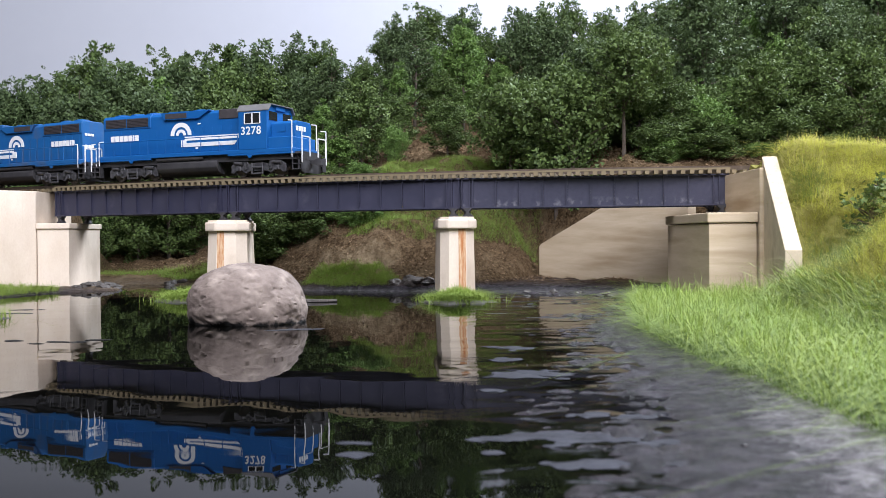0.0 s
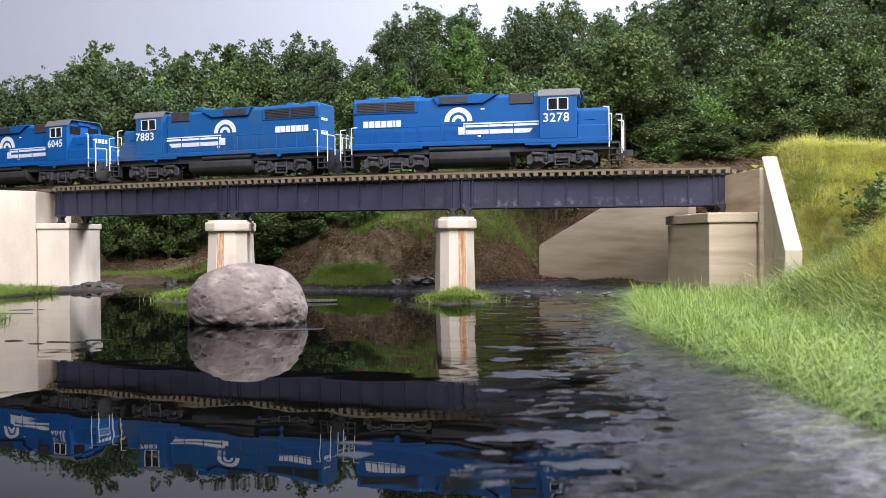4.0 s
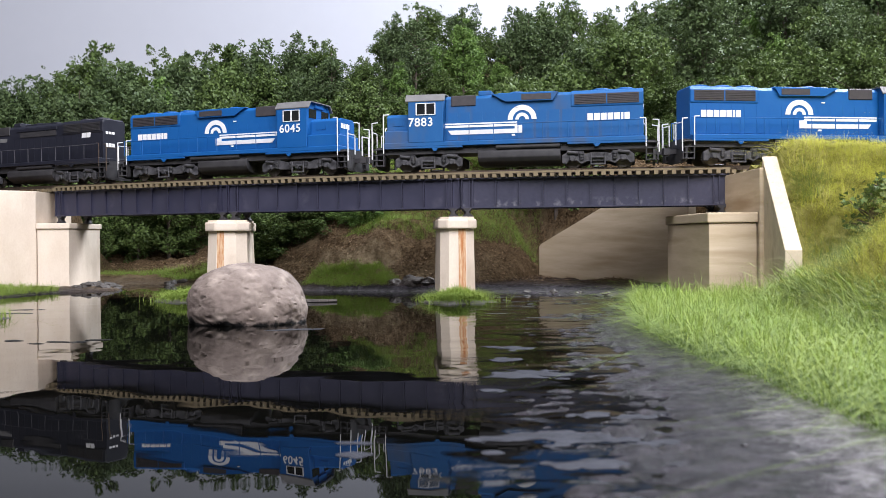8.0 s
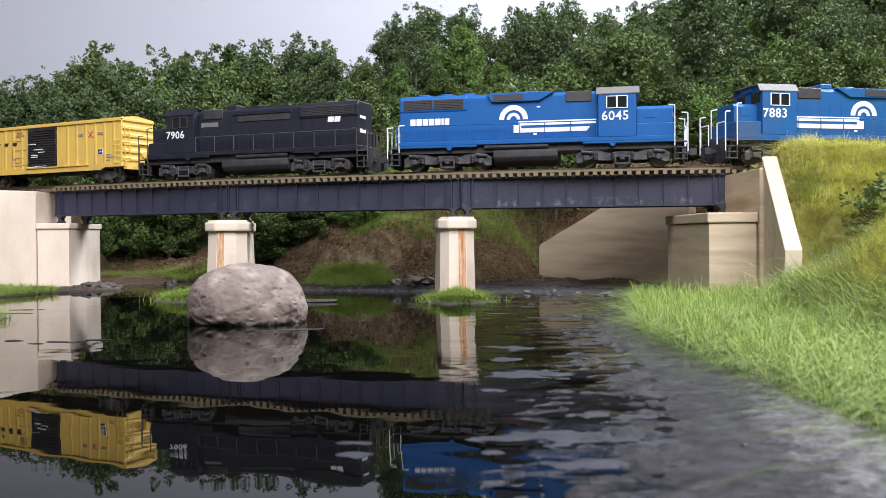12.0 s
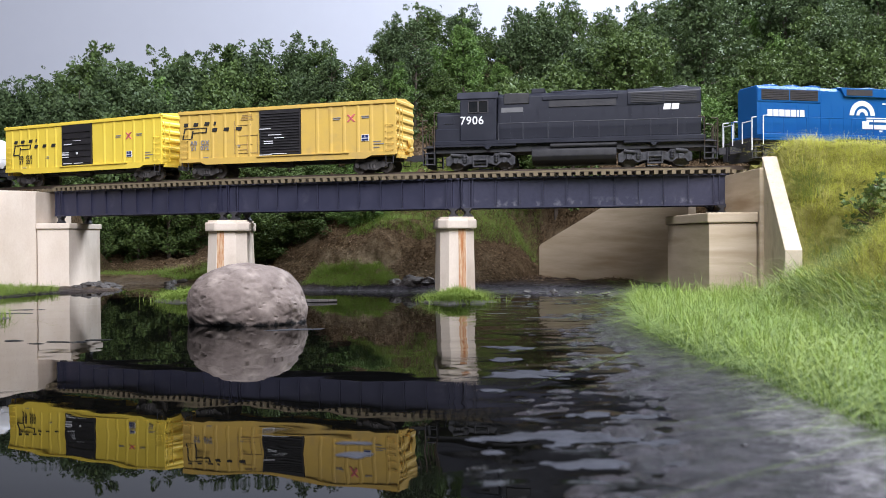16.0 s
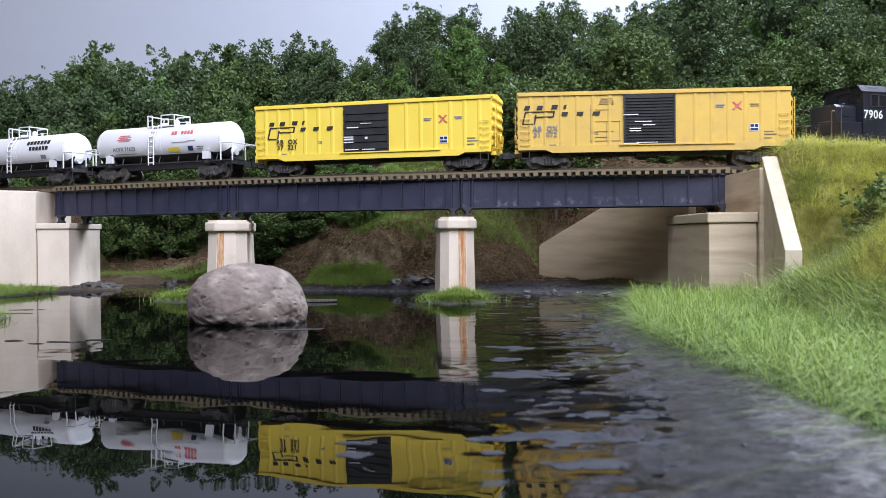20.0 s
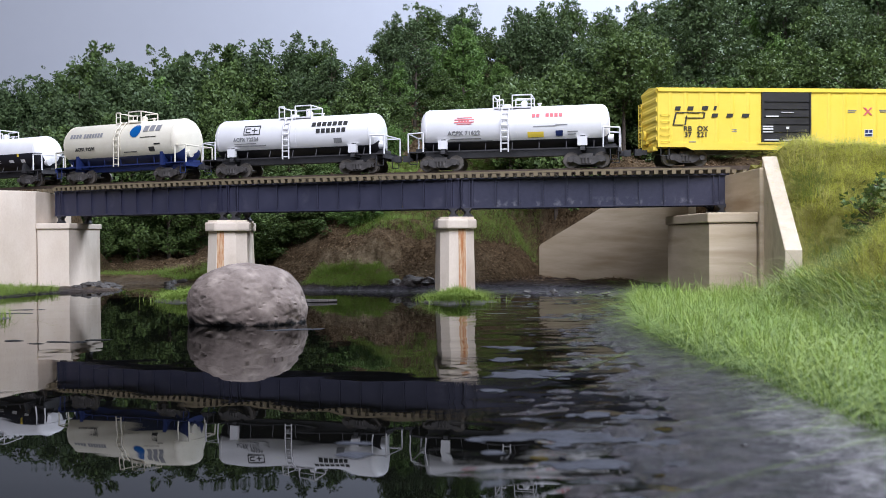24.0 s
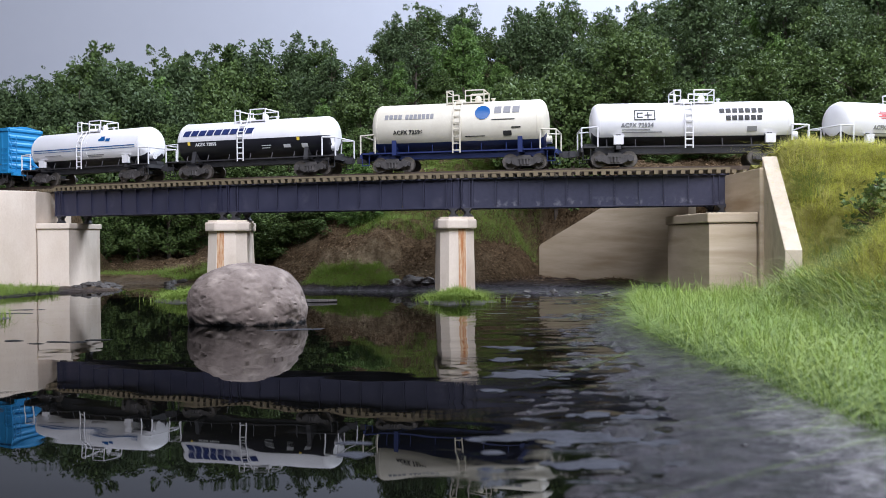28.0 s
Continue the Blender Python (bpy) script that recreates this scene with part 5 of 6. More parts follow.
    for sg in (-1, 1):
        coupler(e, sg * (L0 - .30), sg)
        bm = bmesh.new()
        prism(bm, [(-1.45, .98), (1.45, .98), (1.45, .30), (.9, .16), (-.9, .16), (-1.45, .30)], *sorted((sg * (L0 - .42), sg * (L0 - .30))), "x")
        piece("pilot", bm, UNDER, e)
        bm = bmesh.new()
        box(bm, *sorted((sg * (L0 - .78), sg * (L0 - .28))), -1.1, 1.1, .98, 1.50)
        piece("end_platform", bm, UNDER, e)
        for sd in (-1, 1):
            for k in range(4):
                bm = bmesh.new()
                box(bm, *sorted((sg * (L0 - .80), sg * (L0 - .14))), *sorted((sd * (1.10 + .0), sd * 1.50)), .34 + k * .33, .385 + k * .33)
                piece("step", bm, TRUCKM, e)
            bm = bmesh.new()
            box(bm, *sorted((sg * (L0 - .84), sg * (L0 - .79))), *sorted((sd * 1.08, sd * 1.50)), .30, 1.50)
            box(bm, *sorted((sg * (L0 - .16), sg * (L0 - .11))), *sorted((sd * 1.08, sd * 1.50)), .30, 1.20)
            piece("step_side", bm, UNDER, e)
            bm = bmesh.new()
            a, c = sg * (L0 - .82), sg * (L0 - .10)
            for x, z0, top in ((a, 1.1, 3.42 if sg * f > 0 else 2.72), (c, .75, 2.95 if sg * f > 0 else 2.6)):
                rod(bm, (x, sd * 1.50, z0), (x, sd * 1.50, top), .032, n=6)
                rod(bm, (x, sd * 1.50, top), (x - sg * .34, sd * 1.40, top + .04), .032, n=6)
            piece("step_handrail", bm, rail_mat, e)
        for y in (-1.45, -.5, .5, 1.45):
            bm = bmesh.new()
            rod(bm, (sg * (L0 - .12), y, 1.2), (sg * (L0 - .12), y, 2.4), .032, n=6)
            piece("rail_post", bm, rail_mat, e)
        for a, b in ((-1.45, -.5), (.5, 1.45)):
            bm = bmesh.new()
            rod(bm, (sg * (L0 - .12), a, 2.4), (sg * (L0 - .12), b, 2.4), .032, n=6)
            piece("end_handrail", bm, rail_mat, e)
    for sd in (-1, 1):
        bm = bmesh.new()
        xs = [hx0 - .1 + (cx0 - hx0) * i / 8 for i in range(9)]
        for u in xs:
            rod(bm, (u * f, sd * 1.47, 1.70), (u * f, sd * 1.47, 2.68), .026, n=6)
        rod(bm, (xs[0] * f, sd * 1.47, 2.68), (xs[-1] * f, sd * 1.47, 2.68), .028, n=6)
        piece("handrail", bm, paint if paint is not BLACKP else RAILGREY, e)
    # marks on the near side
    y = -hw - .022
    bm = bmesh.new()
    if paint is not BLACKP:
        cxm, cz = (-1.18 if f > 0 else .62), 2.95
        for ra, rb in ((.20, .40), (.56, .86)):
            pts = [(cxm + math.cos(math.pi * k / 20) * rb, cz + math.sin(math.pi * k / 20) * rb) for k in range(21)]
            pts += [(cxm + math.cos(math.pi * k / 20) * ra, cz + math.sin(math.pi * k / 20) * ra) for k in range(20, -1, -1)]
            prism(bm, pts, y - .012, y + .02, "y")
        d = f
        box(bm, *sorted((cxm, cxm + d * .45)), y - .012, y + .02, 2.16, 2.62)
        box(bm, *sorted((cxm + d * .30, cxm + d * 4.85)), y - .014, y + .02, 2.58, 2.84)
        prism(bm, [(cxm, 2.16), (cxm + d * 4.3, 2.16), (cxm + d * 4.5, 2.42), (cxm, 2.42)], y - .013, y + .02, "y")
        piece("emblem", bm, WHITE, e, "white half-ring emblem with two long stripes")
        bm = bmesh.new()
        x0 = (hx0 + .66) if f > 0 else 4.45
        letter_blocks(bm, x0, 2.72, (.32, .33, .33, .32, .33, .13, .29), .44, y, .06)
        piece("side_lettering", bm, WHITE, e, "row of plain white marks")
        bm = bmesh.new()
        box(bm, .2, .42, y - .012, y + .02, 3.62, 3.70)
        letter_blocks(bm, 0, 2.0, (.2,), .1, y)
        piece("small_plate", bm, WHITE, e)
    else:
        letter_blocks(bm, 5.55, 3.26, (.40, .40), .34, y, .06, .15)
        piece("side_lettering", bm, WHITE, e, "two plain white marks")
    digits(number, .72 if paint is not BLACKP else .66, WHITE, e, (3.98 if f > 0 else -6.22), -1.548, 2.68, "white road number")
    # marks on the visible end
    if f > 0:
        bm = bmesh.new()
        for k, w in enumerate((.2, .22, .22, .2)):
            box(bm, L0 - .905, L0 - .88, -.85 + k * .30, -.85 + k * .30 + w, 2.86, 3.16)
        piece("nose_lettering", bm, WHITE, e)
    else:
        bm = bmesh.new()
        for z0, z1 in ((3.45, 3.62), (2.55, 2.80)):
            for k in range(3):
                box(bm, -hx0, -hx0 + .03, -.75 + k * .28, -.75 + k * .28 + .2, z0, z1)
        piece("end_lettering", bm, WHITE, e)
    return e


def ladder(bm, x, y, z0, z1, w=.42, n=5, r=.03):
    for dx in (-w / 2, w / 2):
        rod(bm, (x + dx, y, z0), (x + dx, y, z1), r, n=5)
    for k in range(n):
        z = z0 + (z1 - z0) * (k + .5) / n
        rod(bm, (x - w / 2, y, z), (x + w / 2, y, z), r, n=5)


def boxcar(paint, number, louvred, label):
    c = tagged(new("boxcar"), label, "boxcar", "train")
    hl, hw, z0, z1 = 7.72, 1.46, .92, 4.32
    bm = bmesh.new()
    box(bm, -hl, hl, -hw, hw, z0 + .12, z1)
    bevel(bm, .02, 1)
    piece("body", bm, paint, c)
    bm = bmesh.new()
    prism(bm, [(-hw - .06, z1 - .02), (-hw - .06, z1 + .08), (0, z1 + .28), (hw + .06, z1 + .08), (hw + .06, z1 - .02)], -hl - .04, hl + .04, "x")
    piece("roof", bm, paint, c)
    bm = bmesh.new()
    for k in range(17):
        x = -hl + .3 + k * (2 * hl - .6) / 16
        prism(bm, [(-hw - .05, z1 + .10), (0, z1 + .31), (hw + .05, z1 + .10), (0, z1 + .27)], x - .04, x + .04, "x")
    piece("roof_ribs", bm, paint, c)
    for sd in (-1, 1):
        y = sd * hw
        for u in (-7.0, -6.1, -5.2, -4.27, -3.35, -2.42, 2.42, 3.35, 4.27, 5.2, 6.1, 7.0):
            bm = bmesh.new()
            prism(bm, [(u - .14, y), (u - .05, y + sd * .035), (u + .05, y + sd * .035), (u + .14, y)], z0 + .30, z1 - .10, "z")
            piece("side_post", bm, paint, c)
        for a, b in ((-hl, hl),):
            bm = bmesh.new()
            prism(bm, [(-hl, z0 + .12), (-hl, z0 + .36), (hl, z0 + .36), (hl, z0 + .12), (hl - 1.6, z0 + .12), (hl - 2.0, z0 - .06), (-hl + 2.0, z0 - .06), (-hl + 1.6, z0 + .12)], *sorted((y - sd * .04, y + sd * .05)), "y")
            piece("side_sill", bm, paint, c)
        bm = bmesh.new()
        box(bm, -hl, hl, *sorted((y, y + sd * .09)), z1 - .14, z1)
        piece("top_chord", bm, paint, c)
        # door
        dx0, dx1 = -1.63, 1.30
        bm = bmesh.new()
        box(bm, dx0, dx1, *sorted((y, y + sd * .07)), z0 + .38, z1 - .16)
        door = piece("door", bm, DOORBLACK, c, "black sliding door")
        n = 15 if louvred else 6
        for k in range(n):
            z = z0 + .52 + k * (z1 - z0 - .80) / n
            bm = bmesh.new()
            h = .11 if louvred else .035
            prism(bm, [(y + sd * .06, z), (y + sd * .13, z + h * .5), (y + sd * .06, z + h)], dx0 + .12, dx1 - .12, "x")
            piece("door_rib", bm, DOORBLACK, door)
        bm = bmesh.new()
        for x in (dx0 + .05, dx1 - .05):
            bm = bmesh.new()
            box(bm, x - .05, x + .05, *sorted((y, y + sd * .12)), z0 + .38, z1 - .16)
            piece("door_edge", bm, DOORBLACK, door)
        bm = bmesh.new()
        box(bm, dx0 - .25, 6.6 - 2.0, *sorted((y, y + sd * .13)), z0 + .30, z0 + .37)
        piece("door_track", bm, paint, c)
        if sd < 0:
            yy = y - .13
            for x, z, w, h in ((-1.65, 2.95, .85, .05), (-1.0, 2.55, .95, .05), (-1.3, 2.15, .65, .06), (-1.3, 2.02, .65, .06), (-.55, 2.35, .7, .05), (-.9, 1.35, 1.2, .04), (-1.65, 1.30, .9, .05)) if louvred else \
                    ((-1.6, 2.02, .62, .10), (-1.6, 2.18, .62, .06), (-1.6, 1.86, .62, .06), (-1.4, 2.75, .75, .07), (-.5, 3.0, .75, .03), (-.2, 2.05, .16, .14), (-1.5, 1.40, .85, .06), (-.4, 1.40, .85, .05)):
                bm = bmesh.new()
                box(bm, x, x + w, yy - .012, yy + .04, z, z + h)
                piece("stencil", bm, WHITE, door, "white bar")
        for u in (-hl + .42, hl - .42):
            for k in range(5):
                bm = bmesh.new()
                z = z0 + .42 + k * .38
                rod(bm, (u - .24, y + sd * .12, z), (u + .24, y + sd * .12, z), .024, n=5)
                for q in (-.24, .24):
                    rod(bm, (u + q, y, z), (u + q, y + sd * .12, z), .024, n=5)
                piece("grab_iron", bm, paint, c)
            bm = bmesh.new()
            for q in (-.24, .24):
                rod(bm, (u + q, y, z0 + .15), (u + q, y, z0 - .38), .03, n=5)
            rod(bm, (u - .24, y, z0 - .38), (u + .24, y, z0 - .38), .03, n=5)
            piece("stirrup_step", bm, UNDER, c)
        if sd < 0:
            yy = y - .045
            up, dx = (.38, 0.0) if louvred else (.10, .62)
            bm = bmesh.new()
            q = .045
            for u, w, z in ((-7.35, .30, 3.02), (-6.62, .32, 3.02), (-5.78, .34, 3.04), (-5.08, .14, 3.04), (-5.20, .34, 2.62), (-4.33, .36, 2.62), (-3.42, .40, 2.62)):
                # plain slanted block
                z, u = z + up, u + dx
                prism(bm, [(u, z), (u + w, z), (u + w + .06, z + .22), (u + .06, z + .22)], yy - .01, yy + .1, "y")
            for u0, u1, za, zb, sl in ((-7.30, -5.60, 2.86, 2.91, 0), (-7.48, -7.40, 2.18, 2.91, .18), (-7.45, -6.85, 2.16, 2.21, 0), (-6.80, -6.72, 2.18, 2.72, .1), (-6.75, -5.68, 2.56, 2.61, 0), (-5.70, -5.62, 2.58, 2.90, .06)):
                za, zb, u0, u1 = za + up, zb + up, u0 + dx, u1 + dx
                prism(bm, [(u0, za), (u1, za), (u1 + sl, zb), (u0 + sl, zb)], yy - .01, yy + .1, "y")
            piece("side_emblem", bm, INK, c, "plain black marks over a black outline")
            ink = GREYINK if louvred else INK
            if number[0]:
                digits("AB" if louvred else "RB", .40, ink, c, -6.85 + dx, yy - .012, 1.86 + up * .8)
                digits("OX", .40, ink, c, -6.05 + dx, yy - .012, 1.86 + up * .8)
            digits(number[0], .40, ink, c, -6.80 + dx, yy - .012, 1.52 + up * .8)
            digits(number[1], .40, ink, c, -6.08 + dx, yy - .012, 1.52 + up * .8)
            if louvred:
                bm = bmesh.new()
                for k in range(4):
                    box(bm, -3.05 + .04 * k, -2.15 - .03 * k, yy + .01, yy + .06, 3.62 + k * .10, 3.67 + k * .10)
                piece("notice_panel", bm, FADED, c, "faded lines of small print")
                bm = bmesh.new()
                for u0, u1, z in ((-3.5, -2.3, 3.30), (-3.4, -1.8, 2.62), (-3.5, -2.2, 2.05), (-3.55, -1.8, 1.50), (-3.3, -2.6, 1.72)):
                    box(bm, u0, u1, yy + .012, yy + .06, z, z + .03)
                for u, z0_, z1_ in ((-3.52, 1.5, 3.6), (-2.6, 1.5, 2.6), (-1.85, 1.4, 2.7)):
                    box(bm, u, u + .025, yy + .012, yy + .06, z0_, z1_)
                piece("rust_seams", bm, FADED, c, "thin rusty seams beside the door")
            bm = bmesh.new()
            for u, z, w in ((3.55, 3.03 + up, .5), (3.55, 2.93 + up, .42), (5.45, 3.05 + up, .5), (5.5, 2.95 + up, .46), (-5.9, 1.2, .5), (-4.9, 1.2, .6), (-5.9, 1.3, .4), (-3.4, 1.9, .3), (-3.4, 2.0, .3), (6.25, 1.7, .7), (6.25, 1.5, .4), (6.25, 1.86, .5)):
                box(bm, u, u + w, yy + .01, yy + .06, z, z + .05)
            piece("stencils", bm, GREYINK, c, "small dark unreadable bars")
            bm = bmesh.new()
            for q in (-1, 1):
                prism(bm, [(4.48, 3.0 + up - q * .22), (4.60, 3.0 + up - q * .22), (5.03, 3.0 + up + q * .22), (4.91, 3.0 + up + q * .22)], yy + .005, yy + .05, "y")
            piece("cross_mark", bm, RED, c, "red crossed arrows mark")
            bm = bmesh.new()
            lx = 5.45 if louvred else 4.55
            box(bm, lx, lx + .5, yy + .01, yy + .06, 1.55 + up, 1.95 + up)
            lb = piece("label_plate", bm, WHITE, c)
            bm = bmesh.new()
            for u, z in ((lx + .03, 1.76 + up), (lx + .27, 1.76 + up)):
                box(bm, u, u + .19, yy - .002, yy + .05, z, z + .16)
            box(bm, lx + .03, lx + .46, yy - .002, yy + .05, 1.58 + up, 1.70 + up)
            piece("plate_print", bm, NAVY, lb)
    for sg in (-1, 1):
        for k in range(6):
            bm = bmesh.new()
            z = z0 + .45 + k * .54
            prism(bm, [(sg * hl, z), (sg * (hl + .075), z + .12), (sg * (hl + .075), z + .26), (sg * hl, z + .38)], -hw + .08, hw - .08, "y")
            piece("end_rib", bm, paint, c)
        bm = bmesh.new()
        ladder(bm, 0, 0, 0, 2.6, .44, 7)
        piece("end_ladder", bm, paint, c, at=Matrix.Translation((sg * (hl + .22) * S, (-1.15 if sg > 0 else 1.15) * S, (z0 + .3) * S)) @ Matrix.Rotation(radians(90), 4, "Z"))
        bm = bmesh.new()
        rod(bm, (sg * (hl + .1), .55, 1.9), (sg * (hl + .25), .55, 1.9), .26, n=14)
        box(bm, *sorted((sg * hl, sg * (hl + .2))), .1, .8, 1.35, 1.5)
        piece("hand_brake", bm, paint, c)
        box_bm = bmesh.new()
        box(box_bm, *sorted((sg * (hl - .1), sg * (hl + .2))), -1.2, 1.2, .86, 1.08)
        piece("end_sill", box_bm, paint, c)
        coupler(c, sg * (hl + .15), sg)
        freight_truck(c, sg * 5.9)
    bm = bmesh.new()
    box(bm, -hl + .2, hl - .2, -.28, .28, .72, 1.06)
    for u in (-3.4, -1.0, 1.2, 3.2):
        box(bm, u - .06, u + .06, -1.3, 1.3, .82, 1.04)
    rod(bm, (-.9, -.75, .74), (.4, -.75, .74), .2, n=12)
    piece("underframe", bm, UNDER, c)
    return c


def tank_car(paint, low_paint, hl, rad, axis_z, marks, label, plat_x=0.0, low_frac=-.70, sill=UNDER, rails=TANKW, shields=True):
    c = tagged(new("tank_car"), label, "tank car", "train")
    bm = bmesh.new()
    n = 40
    prof = [(-hl, 0.0), (-hl + .01, .30), (-hl + .06, .58), (-hl + .17, .82), (-hl + .33, .95), (-hl + .5, 1.0)]
    prof = prof + [(-a, b) for a, b in prof[::-1]]
    rings = []
    for x, k in prof:
        if k == 0:
            rings.append([bm.verts.new((x, 0, axis_z))])
        else:
            rings.append([bm.verts.new((x, math.cos(6.2832 * i / n) * rad * k, axis_z + math.sin(6.2832 * i / n) * rad * k)) for i in range(n)])
    for p, q in zip(rings, rings[1:]):
        for i in range(n):
            j = (i + 1) % n
            if len(p) == 1:
                bm.faces.new((p[0], q[j], q[i]))
            elif len(q) == 1:
                bm.faces.new((p[i], p[j], q[0]))
            else:
                bm.faces.new((p[i], p[j], q[j], q[i]))
    tank = piece("tank", bm, paint, c, smooth=True)
    if low_frac is not None:
        # lower paint band as a thin shell round the belly
        bm = bmesh.new()
        a0 = math.asin(low_frac)
        ks = [math.pi - a0 + (math.pi + 2 * a0) * i / 30 for i in range(31)]
        rows = []
        for x, k in prof[2:-2]:
            rows.append([bm.verts.new((x * 1.0008, math.cos(t) * (rad * k + .012), axis_z + math.sin(t) * (rad * k + .012))) for t in ks])
        for p, q in zip(rows, rows[1:]):
            for i in range(30):
                bm.faces.new((p[i], p[i + 1], q[i + 1], q[i]))
        piece("lower_band", bm, low_paint, c, "dark lower half of the tank", smooth=True)
    for u in (-hl + .52, -.32, .32, hl - .52):
        bm = bmesh.new()
        rod(bm, (u - .02, 0, axis_z), (u + .02, 0, axis_z), rad + .010, n=40)
        piece("weld_seam", bm, paint, c, smooth=True)
    # stub sill with walkway, bolsters and end platforms
    bm = bmesh.new()
    zs = axis_z - rad
    box(bm, -hl - .35, hl + .35, -.34, .34, .80, max(1.15, zs + .18))
    piece("centre_sill", bm, sill, c)
    bm = bmesh.new()
    for sd in (-1, 1):
        box(bm, -hl - .3, hl + .3, *sorted((sd * 1.02, sd * 1.10)), 1.12, 1.20)
        for k in range(7):
            u = -hl + .9 + k * (2 * hl - 1.8) / 6
            rod(bm, (u, sd * 1.06, 1.16), (u, sd * rad * .72, axis_z - rad * .72), .035, n=5)
    piece("running_rail", bm, sill, c)
    for sg in (-1, 1):
        bm = bmesh.new()
        prism(bm, [(-1.30, 1.0), (1.30, 1.0), (1.30, 1.12), (rad * .86, axis_z - rad * .48), (.5, zs + .05), (-.5, zs + .05), (-rad * .86, axis_z - rad * .48), (-1.30, 1.12)], sg * (hl - 1.55) - .14, sg * (hl - 1.55) + .14, "x")
        piece("saddle", bm, sill, c)
        if shields:
            for sd in (-1, 1):
                bm = bmesh.new()
                yy = sd * (rad + .03)
                prism(bm, [(sg * (hl - 1.55) - .28, 1.28), (sg * (hl - 1.55) + .28, 1.28), (sg * (hl - 1.55) + .28, 1.72), (sg * (hl - 1.55) + .36, 1.80), (sg * (hl - 1.55) - .36, 1.80), (sg * (hl - 1.55) - .28, 1.72)], *sorted((yy - sd * .18, yy + sd * .03)), "y")
                piece("saddle_shield", bm, paint, c)
        bm = bmesh.new()
        box(bm, *sorted((sg * (hl - .25), sg * (hl + .62))), -1.35, 1.35, 1.10, 1.18)
        box(bm, *sorted((sg * (hl + .50), sg * (hl + .62))), -1.35, 1.35, .86, 1.18)
        piece("end_platform", bm, sill, c)
        for y in (-1.32, 1.32):
            bm = bmesh.new()
            rod(bm, (sg * (hl + .58), y, 1.1), (sg * (hl + .58), y, 2.25), .05, n=6)
            rod(bm, (sg * (hl - .35), y, 1.15), (sg * (hl - .35), y, 2.30), .05, n=6)
            rod(bm, (sg * (hl + .58), y, 2.25), (sg * (hl - .35), y, 2.30), .045, n=6)
            piece("end_railing", bm, rails, c)
        bm = bmesh.new()
        rod(bm, (sg * (hl + .58), -1.32, 2.25), (sg * (hl + .58), 1.32, 2.25), .045, n=6)
        piece("end_cross_rail", bm, rails, c)
        for y in (-1.28, 1.28):
            bm = bmesh.new()
            for u in (hl + .05, hl + .5):
                rod(bm, (sg * u, y, 1.1), (sg * u, y, .42), .03, n=5)
            rod(bm, (sg * (hl + .05), y, .42), (sg * (hl + .5), y, .42), .03, n=5)
            piece("stirrup_step", bm, sill, c)
        coupler(c, sg * (hl + .42), sg)
        freight_truck(c, sg * (hl - 1.35))
    bm = bmesh.new()
    rod(bm, (hl - .1, -.35, 1.75), (hl + .22, -.35, 1.75), .24, n=14)
    piece("brake_wheel", bm, rails, c)
    # dome platform, rails, valves and side ladders
    top = axis_z + rad
    bm = bmesh.new()
    box(bm, plat_x - .95, plat_x + 1.25, -.80, .80, top - .14, top - .06)
    piece("platform", bm, rails, c)
    for sd in (-1, 1):
        y = sd * .80
        for a, b in ((plat_x + .15, plat_x + 1.28), (plat_x - 1.0, plat_x - .62)):
            bm = bmesh.new()
            for u in (a, b):
                rod(bm, (u, y, top - .25), (u, y, top + .62), .04, n=6)
            rod(bm, (a, y, top + .62), (b, y, top + .62), .04, n=6)
            rod(bm, (a, y, top + .30), (b, y, top + .30), .028, n=6)
            piece("platform_railing", bm, rails, c)
        bm = bmesh.new()
        m0, m1 = 1.02, top - .05
        for dx in (-.27, .17):
            pts = [Vector((plat_x - .2 + dx, sd * max(.82, math.sqrt(max(0, rad * rad - (z - axis_z) ** 2)) + .10) if z > axis_z else sd * (rad + .10), z)) for z in np.linspace(m0, m1, 11)]
            bm = bmesh.new()
            tube(bm, pts, .045)
            rack = piece("ladder", bm, rails, c) if dx < 0 else rack
            if dx > 0:
                piece("stile", bm, rails, rack)
        for z in np.linspace(m0 + .15, m1 - .1, 8):
            bm = bmesh.new()
            y = (max(.82, math.sqrt(max(0, rad * rad - (z - axis_z) ** 2)) + .10) if z > axis_z else rad + .10) * sd
            rod(bm, (plat_x - .47, y, z), (plat_x - .03, y, z), .04, n=5)
            piece("rung", bm, rails, rack)
    for u in (plat_x + 1.28, plat_x - 1.0):
        bm = bmesh.new()
        rod(bm, (u, -.8, top + .62), (u, .8, top + .62), .04, n=6)
        piece("cross_railing", bm, rails, c)
    bm = bmesh.new()
    rod(bm, (plat_x - .3, 0, top - .1), (plat_x - .3, 0, top + .18), .30, .28, 18)
    piece("manway", bm, rails, c)
    bm = bmesh.new()
    rod(bm, (plat_x + .75, .1, top - .1), (plat_x + .75, .1, top + .30), .20, n=14)
    rod(bm, (plat_x + .75, .1, top + .30), (plat_x + .75, .1, top + .42), .20, .08, 14)
    piece("valve_cover", bm, rails, c)
    bm = bmesh.new()
    rod(bm, (plat_x + 1.7, 0, top - .1), (plat_x + 1.7, 0, top + .14), .09, n=10)
    rod(bm, (plat_x + 1.7, 0, top + .14), (plat_x + 1.7, 0, top + .20), .14, n=10)
    piece("vent_cap", bm, rails, c)
